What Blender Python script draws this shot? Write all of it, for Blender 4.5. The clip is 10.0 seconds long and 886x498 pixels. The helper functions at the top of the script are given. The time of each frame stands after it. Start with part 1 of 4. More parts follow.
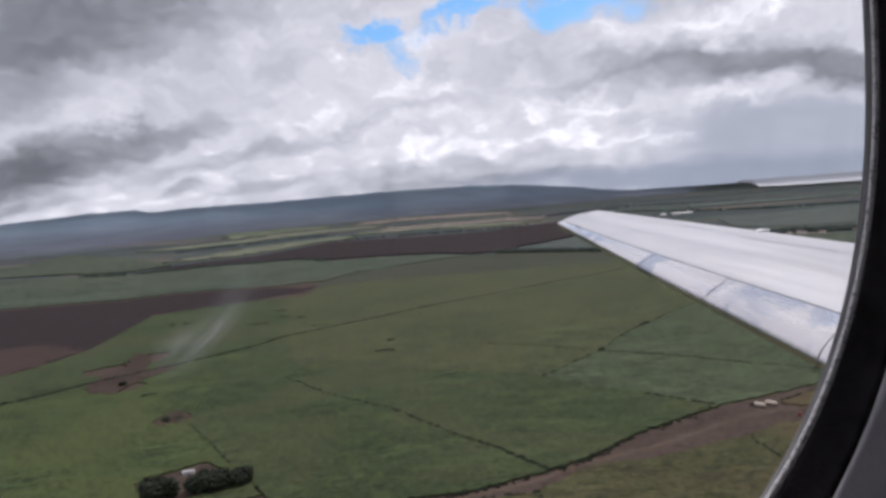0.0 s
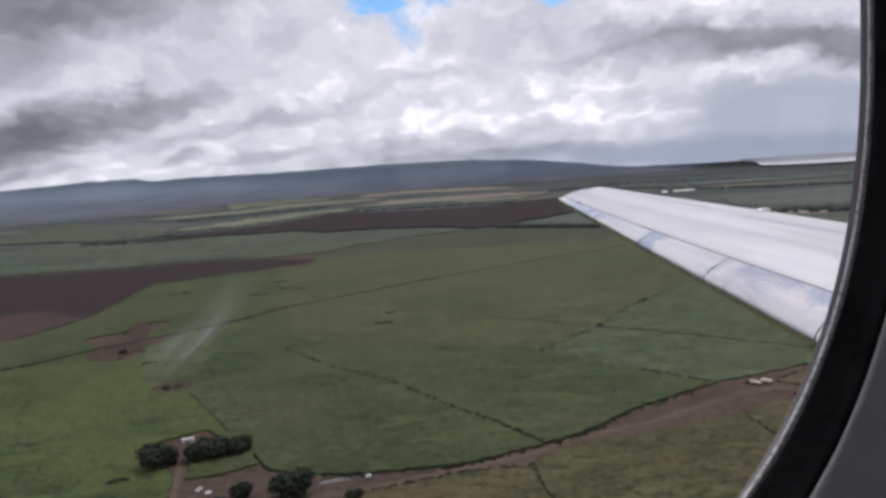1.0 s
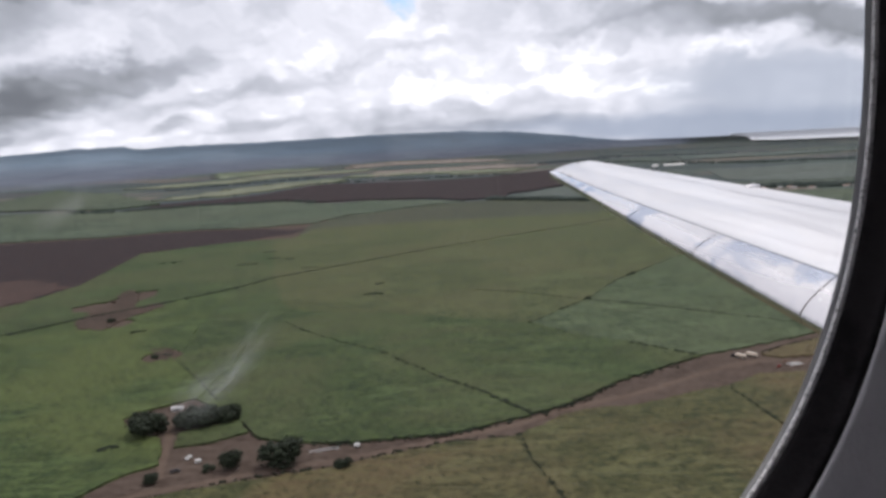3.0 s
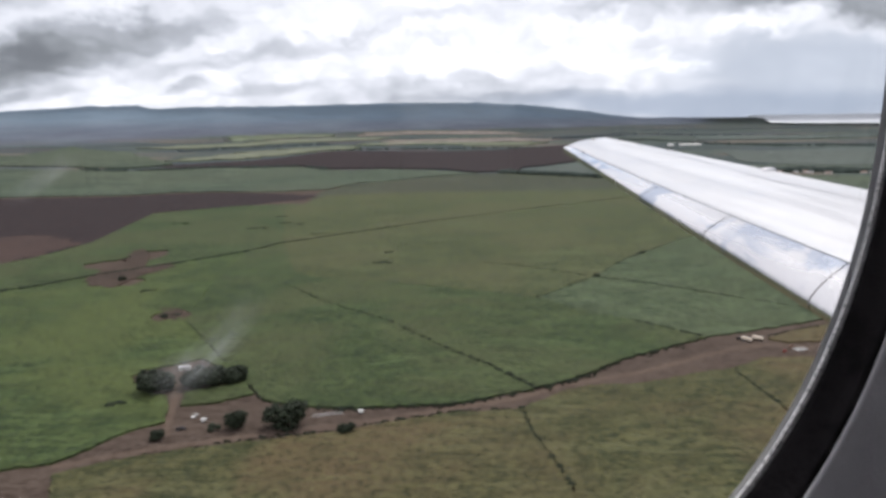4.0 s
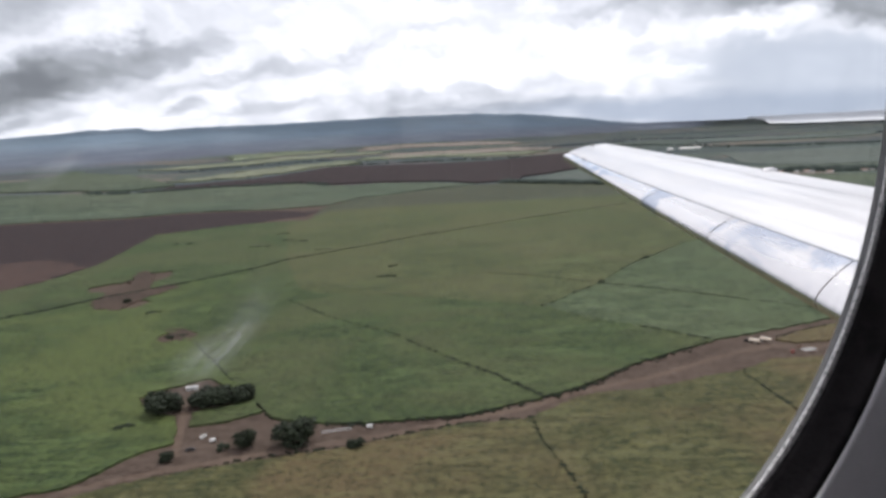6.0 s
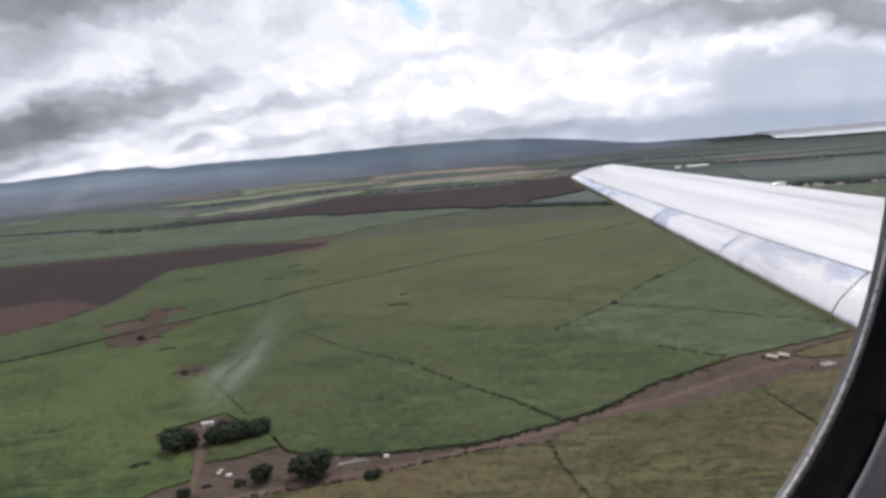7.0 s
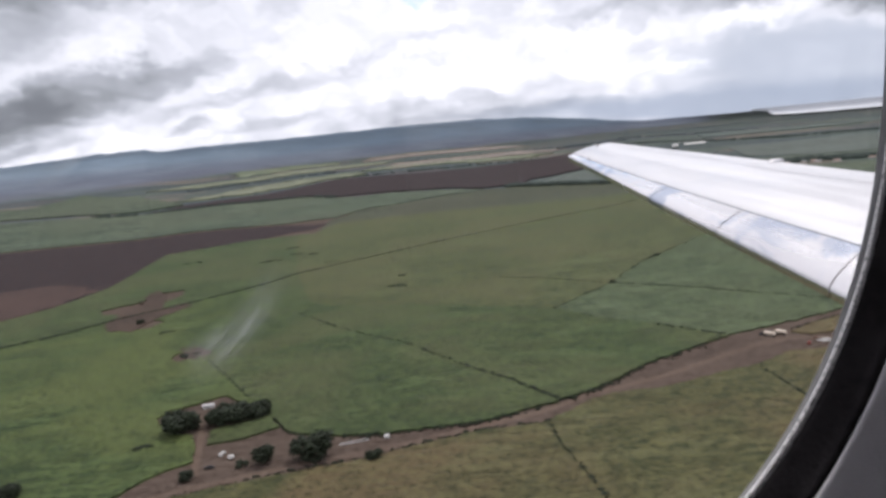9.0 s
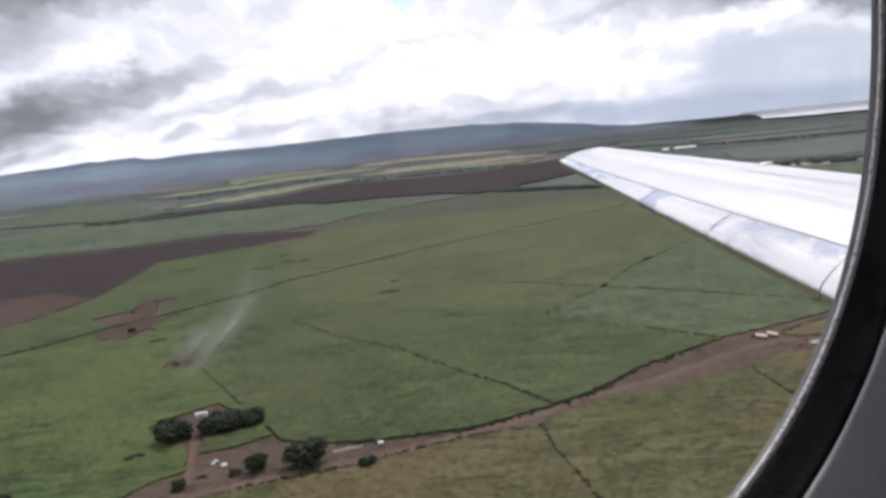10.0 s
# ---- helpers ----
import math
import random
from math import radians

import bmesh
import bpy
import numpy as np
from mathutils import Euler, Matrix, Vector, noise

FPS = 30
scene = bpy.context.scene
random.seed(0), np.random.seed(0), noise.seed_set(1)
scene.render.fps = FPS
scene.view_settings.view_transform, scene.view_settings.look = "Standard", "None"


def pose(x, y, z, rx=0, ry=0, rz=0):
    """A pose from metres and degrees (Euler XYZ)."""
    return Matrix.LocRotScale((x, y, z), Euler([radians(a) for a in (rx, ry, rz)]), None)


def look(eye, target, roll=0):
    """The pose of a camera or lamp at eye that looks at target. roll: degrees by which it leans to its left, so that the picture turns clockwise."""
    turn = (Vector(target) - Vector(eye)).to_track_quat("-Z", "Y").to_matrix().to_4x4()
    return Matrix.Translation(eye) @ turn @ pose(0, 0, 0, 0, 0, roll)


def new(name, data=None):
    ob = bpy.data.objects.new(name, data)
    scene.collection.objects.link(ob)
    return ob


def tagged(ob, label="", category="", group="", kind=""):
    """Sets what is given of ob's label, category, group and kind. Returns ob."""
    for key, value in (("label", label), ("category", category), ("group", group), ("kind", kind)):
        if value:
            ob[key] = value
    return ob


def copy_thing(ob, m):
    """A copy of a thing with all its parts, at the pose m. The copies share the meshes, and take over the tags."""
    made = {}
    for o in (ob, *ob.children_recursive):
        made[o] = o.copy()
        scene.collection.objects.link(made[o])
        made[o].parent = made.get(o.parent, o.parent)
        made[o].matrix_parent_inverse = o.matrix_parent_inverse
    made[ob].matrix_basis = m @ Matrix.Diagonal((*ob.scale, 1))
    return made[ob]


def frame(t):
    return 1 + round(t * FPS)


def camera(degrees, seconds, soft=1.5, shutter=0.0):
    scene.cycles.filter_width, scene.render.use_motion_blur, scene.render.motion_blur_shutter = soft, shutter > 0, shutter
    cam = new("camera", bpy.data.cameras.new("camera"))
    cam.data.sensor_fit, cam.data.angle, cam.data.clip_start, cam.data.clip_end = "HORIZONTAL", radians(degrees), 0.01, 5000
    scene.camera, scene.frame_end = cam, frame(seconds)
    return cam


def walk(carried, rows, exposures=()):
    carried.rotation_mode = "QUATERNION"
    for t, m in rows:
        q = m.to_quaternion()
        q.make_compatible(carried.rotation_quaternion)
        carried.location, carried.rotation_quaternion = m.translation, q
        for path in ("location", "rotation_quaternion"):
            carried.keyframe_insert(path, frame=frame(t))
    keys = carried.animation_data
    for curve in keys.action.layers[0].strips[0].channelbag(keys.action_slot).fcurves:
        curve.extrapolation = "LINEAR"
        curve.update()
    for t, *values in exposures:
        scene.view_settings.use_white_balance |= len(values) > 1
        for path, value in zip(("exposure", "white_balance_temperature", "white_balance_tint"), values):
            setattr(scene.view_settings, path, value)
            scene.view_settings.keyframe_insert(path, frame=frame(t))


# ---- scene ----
# ---- camera and walk ----
cam = camera(62.0, 10.0, soft=3.3)
walk(cam, [
    (0, pose(-0.0016, 0.0018, 159.9843, 86.55, 4.46, 0.19)),
    (0.5, pose(0.0105, 0.0081, 159.9866, 86.67, 4.57, -0.06)),
    (1, pose(0.0016, -0.0003, 159.9913, 84.52, 3.55, 0.28)),
    (1.5, pose(-0.0004, -0.0048, 159.9952, 84.21, 3.88, -0.16)),
    (2, pose(0.0002, -0.0041, 159.9997, 83.02, 4.29, -1.10)),
    (3.5, pose(-0.0052, -0.0014, 160.0087, 81.60, 1.81, 0.36)),
    (4, pose(-0.0006, 0.0026, 160.0088, 80.09, 0.77, 0.67)),
    (4.5, pose(0.0114, 0.0090, 160.0074, 79.50, 0.27, -0.19)),
    (5, pose(-0.0023, 0.0006, 160.0057, 80.25, 0.64, 0.42)),
    (5.5, pose(-0.0028, 0.0028, 160.0042, 80.26, 1.36, 0.47)),
    (7, pose(-0.0036, 0.0019, 160.0002, 83.09, 4.84, 1.15)),
    (7.5, pose(-0.0041, 0.0009, 159.9994, 82.51, 3.96, 1.09)),
    (8, pose(-0.0065, -0.0018, 159.9989, 82.29, 4.52, 0.84)),
    (8.5, pose(-0.0027, -0.0007, 159.9988, 81.78, 5.13, 1.12)),
    (9, pose(-0.0024, -0.0004, 159.9975, 81.57, 5.44, 0.91)),
    (9.5, pose(-0.0028, -0.0007, 159.9967, 81.05, 5.29, 0.74)),
    (10, pose(-0.0015, 0.0005, 159.9949, 81.93, 5.83, 0.24)),
], exposures=[
    (0, 0.28, 6120, 14), (1, 0.32, 6120, 14), (2, 0.44, 6120, 13), (3.5, 0.68, 6200, 10), (4.5, 0.84, 6200, 8), (5.5, 0.88, 6200, 8), (7, 0.72, 6200, 11), (8, 0.72, 6200, 11), (10, 0.88, 6220, 12)])

# ---- world and sun ----
EYE = Vector((0, 0, 160))


class Nodes:
    """Short calls for node trees."""

    def __init__(self, tree):
        self.t = tree
        tree.nodes.clear()

    def put(self, kind, **sockets):
        n = self.t.nodes.new(kind)
        for key, value in sockets.items():
            self.join(n, key, value)
        return n

    def join(self, n, key, value):
        sock = n.inputs[int(key[1:])] if key[0] == "i" and key[1:].isdigit() else n.inputs[key.replace("_", " ")]
        if isinstance(value, bpy.types.NodeSocket):
            self.t.links.new(value, sock)
        else:
            sock.default_value = value

    def math(self, op, a, b=0.0, c=0.0, clamp=False):
        n = self.put("ShaderNodeMath", i0=a, i1=b, i2=c)
        n.operation, n.use_clamp = op, clamp
        return n.outputs[0]

    def mix(self, fac, a, b, mode="MIX"):
        n = self.t.nodes.new("ShaderNodeMix")
        n.data_type, n.blend_type, n.clamp_factor = "RGBA", mode, True
        for i, v in ((0, fac), (6, a), (7, b)):
            if isinstance(v, bpy.types.NodeSocket):
                self.t.links.new(v, n.inputs[i])
            else:
                n.inputs[i].default_value = v if i == 0 else (*v, 1)
        return n.outputs[2]

    def noise(self, vec, scale, detail=4.0, rough=0.55, distort=0.0):
        n = self.put("ShaderNodeTexNoise", Vector=vec, Scale=scale, Detail=detail, Roughness=rough, Distortion=distort)
        return n.outputs["Fac"]

    def span(self, v, a, b, c=0.0, d=1.0, smooth=True):
        n = self.put("ShaderNodeMapRange", i0=v, i1=a, i2=b, i3=c, i4=d)
        n.interpolation_type = "SMOOTHSTEP" if smooth else "LINEAR"
        return n.outputs[0]

    def scaled(self, vec, s):
        n = self.put("ShaderNodeMapping", Vector=vec, Scale=s)
        return n.outputs[0]


def make_world():
    """A broken deck of cloud by bearing and height in degrees: grey bases, sunlit heads, rain haze over the sea and a few blue gaps."""
    w = bpy.data.worlds.new("sky")
    w.use_nodes = True
    scene.world = w
    n = Nodes(w.node_tree)
    d = n.put("ShaderNodeTexCoord").outputs["Generated"]
    x, y, z = n.put("ShaderNodeSeparateXYZ", Vector=d).outputs
    az = n.math("MULTIPLY", n.math("ARCTAN2", x, y), 57.2958)
    el = n.math("MULTIPLY", n.math("ARCSINE", z), 57.2958)
    # clouds crowd together towards the horizon
    high = n.math("POWER", n.math("ADD", n.math("MAXIMUM", el, 0.0), 1.2), 0.72)
    face = n.put("ShaderNodeCombineXYZ", X=n.math("MULTIPLY", az, 0.085), Y=n.math("MULTIPLY", high, 0.32), Z=0.0).outputs[0]
    roll = n.put("ShaderNodeTexNoise", Vector=face, Scale=1.7, Detail=7.0, Roughness=0.58)
    curl = n.put("ShaderNodeTexNoise", Vector=face, Scale=6.5, Detail=6.0, Roughness=0.6)
    rx, ry, _ = n.put("ShaderNodeSeparateXYZ", Vector=roll.outputs["Color"]).outputs
    cx, cy, _ = n.put("ShaderNodeSeparateXYZ", Vector=curl.outputs["Color"]).outputs

    def sway(v, k, big, small):
        t = n.math("ADD", n.math("MULTIPLY", n.math("SUBTRACT", big, 0.5), k[0]), n.math("MULTIPLY", n.math("SUBTRACT", small, 0.5), k[1]))
        return n.math("ADD", v, n.math("MULTIPLY", t, n.span(el, 0.0, 9.0, 0.22, 1.0)))
    waz, wel = sway(az, (8, 3.5), rx, cx), sway(el, (6.0, 2.4), ry, cy)

    def patch(a, e, ra, re, turn=0.0, edge=0.72):
        c, q = math.cos(radians(turn)), math.sin(radians(turn))
        da, de = n.math("SUBTRACT", waz, a), n.math("SUBTRACT", wel, e)
        u = n.math("ADD", n.math("MULTIPLY", da, c / ra), n.math("MULTIPLY", de, q / ra))
        v = n.math("ADD", n.math("MULTIPLY", da, -q / re), n.math("MULTIPLY", de, c / re))
        r = n.math("SQRT", n.math("ADD", n.math("MULTIPLY", u, u), n.math("MULTIPLY", v, v)))
        return n.span(r, 1 + edge, 1 - edge)

    # tone: 0 dark base of cloud, 1 sunlit white
    bent = n.put("ShaderNodeCombineXYZ", X=n.math("MULTIPLY", waz, 0.085), Y=n.math("MULTIPLY", wel, 0.17), Z=0.4).outputs[0]
    broad = n.noise(face, 0.8, 5, 0.5)
    tone = n.math("ADD", n.math("MULTIPLY", n.math("SUBTRACT", broad, 0.5), 0.40), 0.74)
    masses = (
        # sunlit fields of cloud
        (-8, 9.0, 11, 4.2, 12, 0.90, 0.65), (5.6, 6.0, 8, 2.6, 0, 0.95, 0.60), (-28, 9.4, 9, 1.3, 12, 0.78, 0.6), (20, 11.4, 8, 1.5, -5, 0.94, 0.8), (20, 6.0, 9, 0.6, -4, 0.90, 0.7),
        (-22, 3.2, 10, 0.8, 11, 0.90, 0.7), (-16, 1.9, 14, 0.5, 3, 0.92, 0.65), (29, 5.3, 6, 0.5, -3, 0.82, 0.6), (-4, 3.9, 6, 0.8, 4, 0.93, 0.55),
        # grey bases
        (-25, 15.2, 11, 3.8, 14, 0.20, 0.92), (-36, 14.0, 10, 5.0, 0, 0.20, 0.9), (-31, 4.1, 10, 1.6, 14, 0.06, 0.97), (-21, 6.5, 5, 0.9, 15, 0.36, 0.7), (-31, 1.75, 4, 0.32, 10, 0.40, 0.7),
        (-16, 4.7, 6, 0.7, 12, 0.50, 0.7), (-9, 5.8, 5, 0.6, 12, 0.60, 0.6), (-19.3, 2.55, 1.4, 0.3, 12, 0.46, 0.8), (-13.5, 2.25, 4.5, 0.4, 5, 0.54, 0.7), (-6, 2.5, 4, 0.45, 5, 0.58, 0.65),
        (1.5, 2.75, 4, 0.7, 0, 0.52, 0.65), (2, 1.6, 9, 0.45, 0, 0.36, 0.75), (21, 8.7, 7, 1.3, -4, 0.24, 0.92), (29, 7.2, 6, 1.0, -8, 0.24, 0.9), (13, 8.6, 6, 0.6, 3, 0.50, 0.6),
        (-1, 7.8, 5, 0.6, 8, 0.68, 0.5), (-13, 11, 5, 0.7, 14, 0.66, 0.5), (5, 10.2, 5, 0.7, -6, 0.66, 0.5))
    heads = ((10, 4.6, 3.6, 0.95, 0, 1.0, 0.9), (14.6, 3.6, 2.4, 0.6, 0, 0.97, 0.85), (17.4, 3.4, 1.3, 0.45, 0, 0.95, 0.85), (4, 4.2, 3, 0.6, 0, 0.97, 0.6), (-1, 4.9, 2, 0.5, 0, 0.97, 0.5))
    for a, e, ra, re, turn, level, k in (*masses, *heads):
        f = n.math("MULTIPLY", patch(a, e, ra, re, turn), k)
        tone = n.math("ADD", n.math("MULTIPLY", tone, n.math("SUBTRACT", 1.0, f)), n.math("MULTIPLY", f, level))

    def puffs(scale):
        v = n.put("ShaderNodeTexVoronoi", Vector=bent, Scale=scale)
        v.feature = "SMOOTH_F1"
        v.inputs["Smoothness"].default_value = 0.6
        return n.math("SUBTRACT", n.span(v.outputs["Distance"], 0.75, 0.05, smooth=False), 0.5)
    tone = n.math("ADD", tone, n.math("MULTIPLY", puffs(3.4), 0.17))
    tone = n.math("ADD", tone, n.math("MULTIPLY", puffs(8.0), n.span(el, 9.0, 2.5, 0.04, 0.16)))
    tone = n.math("ADD", tone, n.math("MULTIPLY", n.math("SUBTRACT", n.noise(bent, 2.4, 8, 0.6), 0.5), 0.30))
    tone = n.math("ADD", tone, n.math("MULTIPLY", n.math("SUBTRACT", n.noise(bent, 7.0, 7, 0.66), 0.5), 0.26))
    ramp = n.put("ShaderNodeValToRGB", Fac=tone)
    stops = ramp.color_ramp.elements
    stops[0].position, stops[0].color = 0.0, (0.125, 0.130, 0.142, 1)
    stops[1].position, stops[1].color = 1.0, (0.90, 0.875, 0.885, 1)
    for p, c in ((0.22, (0.200, 0.207, 0.222, 1)), (0.45, (0.325, 0.330, 0.358, 1)), (0.66, (0.465, 0.463, 0.495, 1)), (0.84, (0.605, 0.594, 0.622, 1))):
        stops.new(p).color = c
    cloud = ramp.outputs[0]
    # rain haze low over the water, and the dull air under the cloud on the mountains
    cloud = n.mix(n.math("MULTIPLY", patch(28, 2.9, 11, 2.5, -3, 0.4), 0.88), cloud, (0.335, 0.355, 0.405))
    cloud = n.mix(n.math("MULTIPLY", patch(20, 0.7, 15, 1.1, -2, 0.6), 0.85), cloud, (0.235, 0.265, 0.325))
    sky = n.put("ShaderNodeTexSky")
    sky.sky_type, sky.sun_disc = "NISHITA", False
    sky.sun_elevation, sky.sun_rotation = radians(52), radians(25)
    blue = n.mix(1.0, sky.outputs[0], (0.050, 0.078, 0.098), "MULTIPLY")
    gap = n.math("MAXIMUM", patch(-4.0, 13.0, 2.6, 1.1, -25, 0.4), patch(9.2, 14.9, 5.2, 2.0, -8, 0.35))
    gap = n.math("MAXIMUM", gap, patch(2.3, 13.9, 3.0, 0.8, 25, 0.5))
    gap = n.math("MAXIMUM", gap, patch(20, 15.2, 4.5, 1.0, -8, 0.5))
    gap = n.math("MULTIPLY", gap, n.span(n.noise(bent, 3.2, 7, 0.62), 0.68, 0.46))
    out = n.mix(gap, cloud, blue)
    bg = n.put("ShaderNodeBackground", Color=out, Strength=1.08)
    n.put("ShaderNodeOutputWorld", Surface=bg.outputs[0])


make_world()
sun = new("sun", bpy.data.lights.new("sun", "SUN"))
sun.data.energy, sun.data.angle, sun.data.color = 0.95, radians(14), (1, 0.95, 0.87)
sun.matrix_world = look((130, 280, 500), (0, 0, 0))


# ---- materials ----
def material(name, build, metal=0.0):
    m = bpy.data.materials.new(name)
    m.use_nodes = True
    n = Nodes(m.node_tree)
    b = n.put("ShaderNodeBsdfPrincipled", Metallic=metal)
    build(n, b, n.put("ShaderNodeTexCoord").outputs["Object"])
    n.put("ShaderNodeOutputMaterial", Surface=b.outputs[0])
    return m


def bumped(n, b, height, strength, distance):
    n.join(b, "Normal", n.put("ShaderNodeBump", Height=height, Strength=strength, Distance=distance).outputs[0])


def tint(c, k):
    return tuple(min(1, v * k) for v in c)


def crop_mat(name, low, high, dry, dryness=0.5, row=0.6, turn=0.0, size=1.0, fleck=0.35):
    """Standing crop: broad patches, drifts, tufts and faint rows."""
    def build(n, b, co):
        broad = n.noise(co, 0.006 / size, 5, 0.6, 0.6)
        drift = n.noise(n.scaled(co, (1, 0.6 + 0.4 * size, 1)), 0.035 / size, 6, 0.65, 0.3)
        tuft = n.noise(co, 0.30 / size, 5, 0.72)
        rot = n.put("ShaderNodeMapping", Vector=co, Rotation=(0, 0, radians(turn)), Scale=(0.02 / size, 0.28 / size, 0.1))
        rows = n.noise(rot.outputs[0], 1.0, 3, 0.6)
        clump = n.noise(n.scaled(co, (1, 0.75, 1)), 0.095 / size, 4, 0.6, 0.8)
        gust = n.put("ShaderNodeMapping", Vector=co, Rotation=(0, 0, radians(turn + 35)), Scale=(0.012 / size, 0.06 / size, 0.1))
        gusts = n.noise(gust.outputs[0], 1.0, 5, 0.65, 0.9)
        c = n.mix(n.span(drift, 0.38, 0.62), tint(low, 0.88), high)
        c = n.mix(n.span(clump, 0.53, 0.40, 0, 0.85), c, (low[0] * 0.60, low[1] * 0.70, low[2] * 0.75))
        c = n.mix(n.span(gusts, 0.50, 0.64, 0, 0.85), c, (high[0] * 1.35, high[1] * 1.40, high[2] * 1.55))
        c = n.mix(n.math("MULTIPLY", n.span(broad, 0.42, 0.60), dryness), c, dry)
        c = n.mix(n.math("MULTIPLY", n.span(rows, 0.46, 0.64), row * 0.8), c, tint(high, 1.45))
        lean = n.put("ShaderNodeMapping", Vector=co, Rotation=(0, 0, radians(turn + 10)), Scale=(0.07 / size, 0.17 / size, 0.1)).outputs[0]
        tops = n.noise(lean, 1.0, 5, 0.68, 0.6)
        c = n.mix(n.span(tops, 0.53, 0.66, 0, fleck), c, (high[0] * 1.9, high[1] * 1.8, high[2] * 2.1))
        c = n.mix(n.span(tops, 0.44, 0.33, 0, fleck), c, tint(low, 0.62))
        c = n.mix(n.span(tuft, 0.52, 0.36, 0, 0.8), c, tint(low, 0.5))
        c = n.mix(n.span(tuft, 0.54, 0.68, 0, 0.7), c, tint(high, 1.7))
        n.join(b, "Base_Color", c)
        n.join(b, "Roughness", 0.85)
        b.inputs["Specular IOR Level"].default_value = 0.15
        bumped(n, b, n.math("ADD", tuft, n.math("MULTIPLY", rows, 0.6)), 0.9, 1.2)
    return material(name, build)


def soil_mat(name, low, high, pale, grain=0.2):
    def build(n, b, co):
        broad = n.noise(co, 0.02, 6, 0.65, 0.4)
        clod = n.noise(co, grain, 5, 0.7)
        ruts = n.noise(n.scaled(co, (0.03, 0.35, 1)), 1.0, 4, 0.6)
        c = n.mix(n.span(broad, 0.35, 0.65), low, high)
        c = n.mix(n.span(n.math("ADD", clod, n.math("MULTIPLY", ruts, 0.4)), 0.60, 0.84, 0, 0.75), c, pale)
        c = n.mix(n.span(clod, 0.45, 0.25, 0, 0.5), c, tint(low, 0.5))
        n.join(b, "Base_Color", c)
        n.join(b, "Roughness", 0.95)
        b.inputs["Specular IOR Level"].default_value = 0.1
        bumped(n, b, clod, 0.7, 0.6)
    return material(name, build)


def plain_mat(name, colour, rough=0.6, metal=0.0, wear=0.25, scale=3.0):
    def build(n, b, co):
        f = n.noise(co, scale, 5, 0.65)
        g = n.noise(co, scale * 9, 3, 0.6)
        c = n.mix(n.span(f, 0.4, 0.7), colour, tint(colour, 1 - wear))
        c = n.mix(n.span(g, 0.55, 0.8, 0, 0.35), c, tint(colour, 1 - wear * 1.4))
        n.join(b, "Base_Color", c)
        n.join(b, "Roughness", n.span(f, 0.3, 0.7, rough * 0.85, min(1, rough * 1.15)))
        bumped(n, b, g, 0.15, 0.01)
    return material(name, build, metal)


CANE = crop_mat("cane", (0.039, 0.056, 0.020), (0.060, 0.082, 0.029), (0.082, 0.086, 0.038), 0.7, 0.5, 30)
# this field's patch of sunlight is put into a brighter crop colour
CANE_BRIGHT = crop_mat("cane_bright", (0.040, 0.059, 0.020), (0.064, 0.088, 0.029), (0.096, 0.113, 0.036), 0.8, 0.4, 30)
CANE_STREAK = crop_mat("cane_streak", (0.043, 0.061, 0.028), (0.073, 0.094, 0.045), (0.084, 0.095, 0.048), 0.5, 1.2, 25, 1.0, 0.9)
CANE_OLIVE = crop_mat("cane_olive", (0.056, 0.067, 0.026), (0.083, 0.093, 0.036), (0.100, 0.096, 0.044), 0.6, 0.4, 30)
CANE_DULL = crop_mat("cane_dull", (0.048, 0.054, 0.031), (0.066, 0.071, 0.040), (0.075, 0.070, 0.046), 0.6, 0.3, 30, 3)
CANE_DRY = crop_mat("cane_dry", (0.056, 0.059, 0.023), (0.086, 0.082, 0.034), (0.122, 0.086, 0.045), 0.9, 0.5, 60, 1.0, 0.45)
# pale far cane whose sunlit brightness is painted into the crop colour
CANE_PALE_SUNLIT = crop_mat("cane_pale_sunlit", (0.105, 0.128, 0.078), (0.165, 0.182, 0.110), (0.22, 0.205, 0.145), 0.5, 0.6, 5, 6)
CANE_TAN = crop_mat("cane_tan", (0.150, 0.125, 0.100), (0.23, 0.19, 0.155), (0.27, 0.22, 0.175), 0.5, 0.6, 5, 6)
# far crops: distance haze mixed into these two greyer cane greens
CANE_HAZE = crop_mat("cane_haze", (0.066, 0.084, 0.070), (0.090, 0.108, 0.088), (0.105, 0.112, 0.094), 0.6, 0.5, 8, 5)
CANE_FAR_HAZE = crop_mat("cane_far_haze", (0.050, 0.068, 0.043), (0.073, 0.092, 0.054), (0.090, 0.099, 0.062), 0.6, 0.5, 8, 5)
SOIL = soil_mat("soil", (0.055, 0.038, 0.029), (0.083, 0.059, 0.045), (0.130, 0.098, 0.078))
SOIL_DARK = soil_mat("soil_dark", (0.040, 0.029, 0.023), (0.066, 0.047, 0.036), (0.105, 0.076, 0.058), 0.25)
PLOUGHED = soil_mat("ploughed", (0.026, 0.020, 0.021), (0.036, 0.026, 0.026), (0.052, 0.036, 0.034), 0.06)
PLOUGHED_RED = soil_mat("ploughed_red", (0.050, 0.034, 0.030), (0.072, 0.046, 0.039), (0.098, 0.066, 0.055), 0.12)


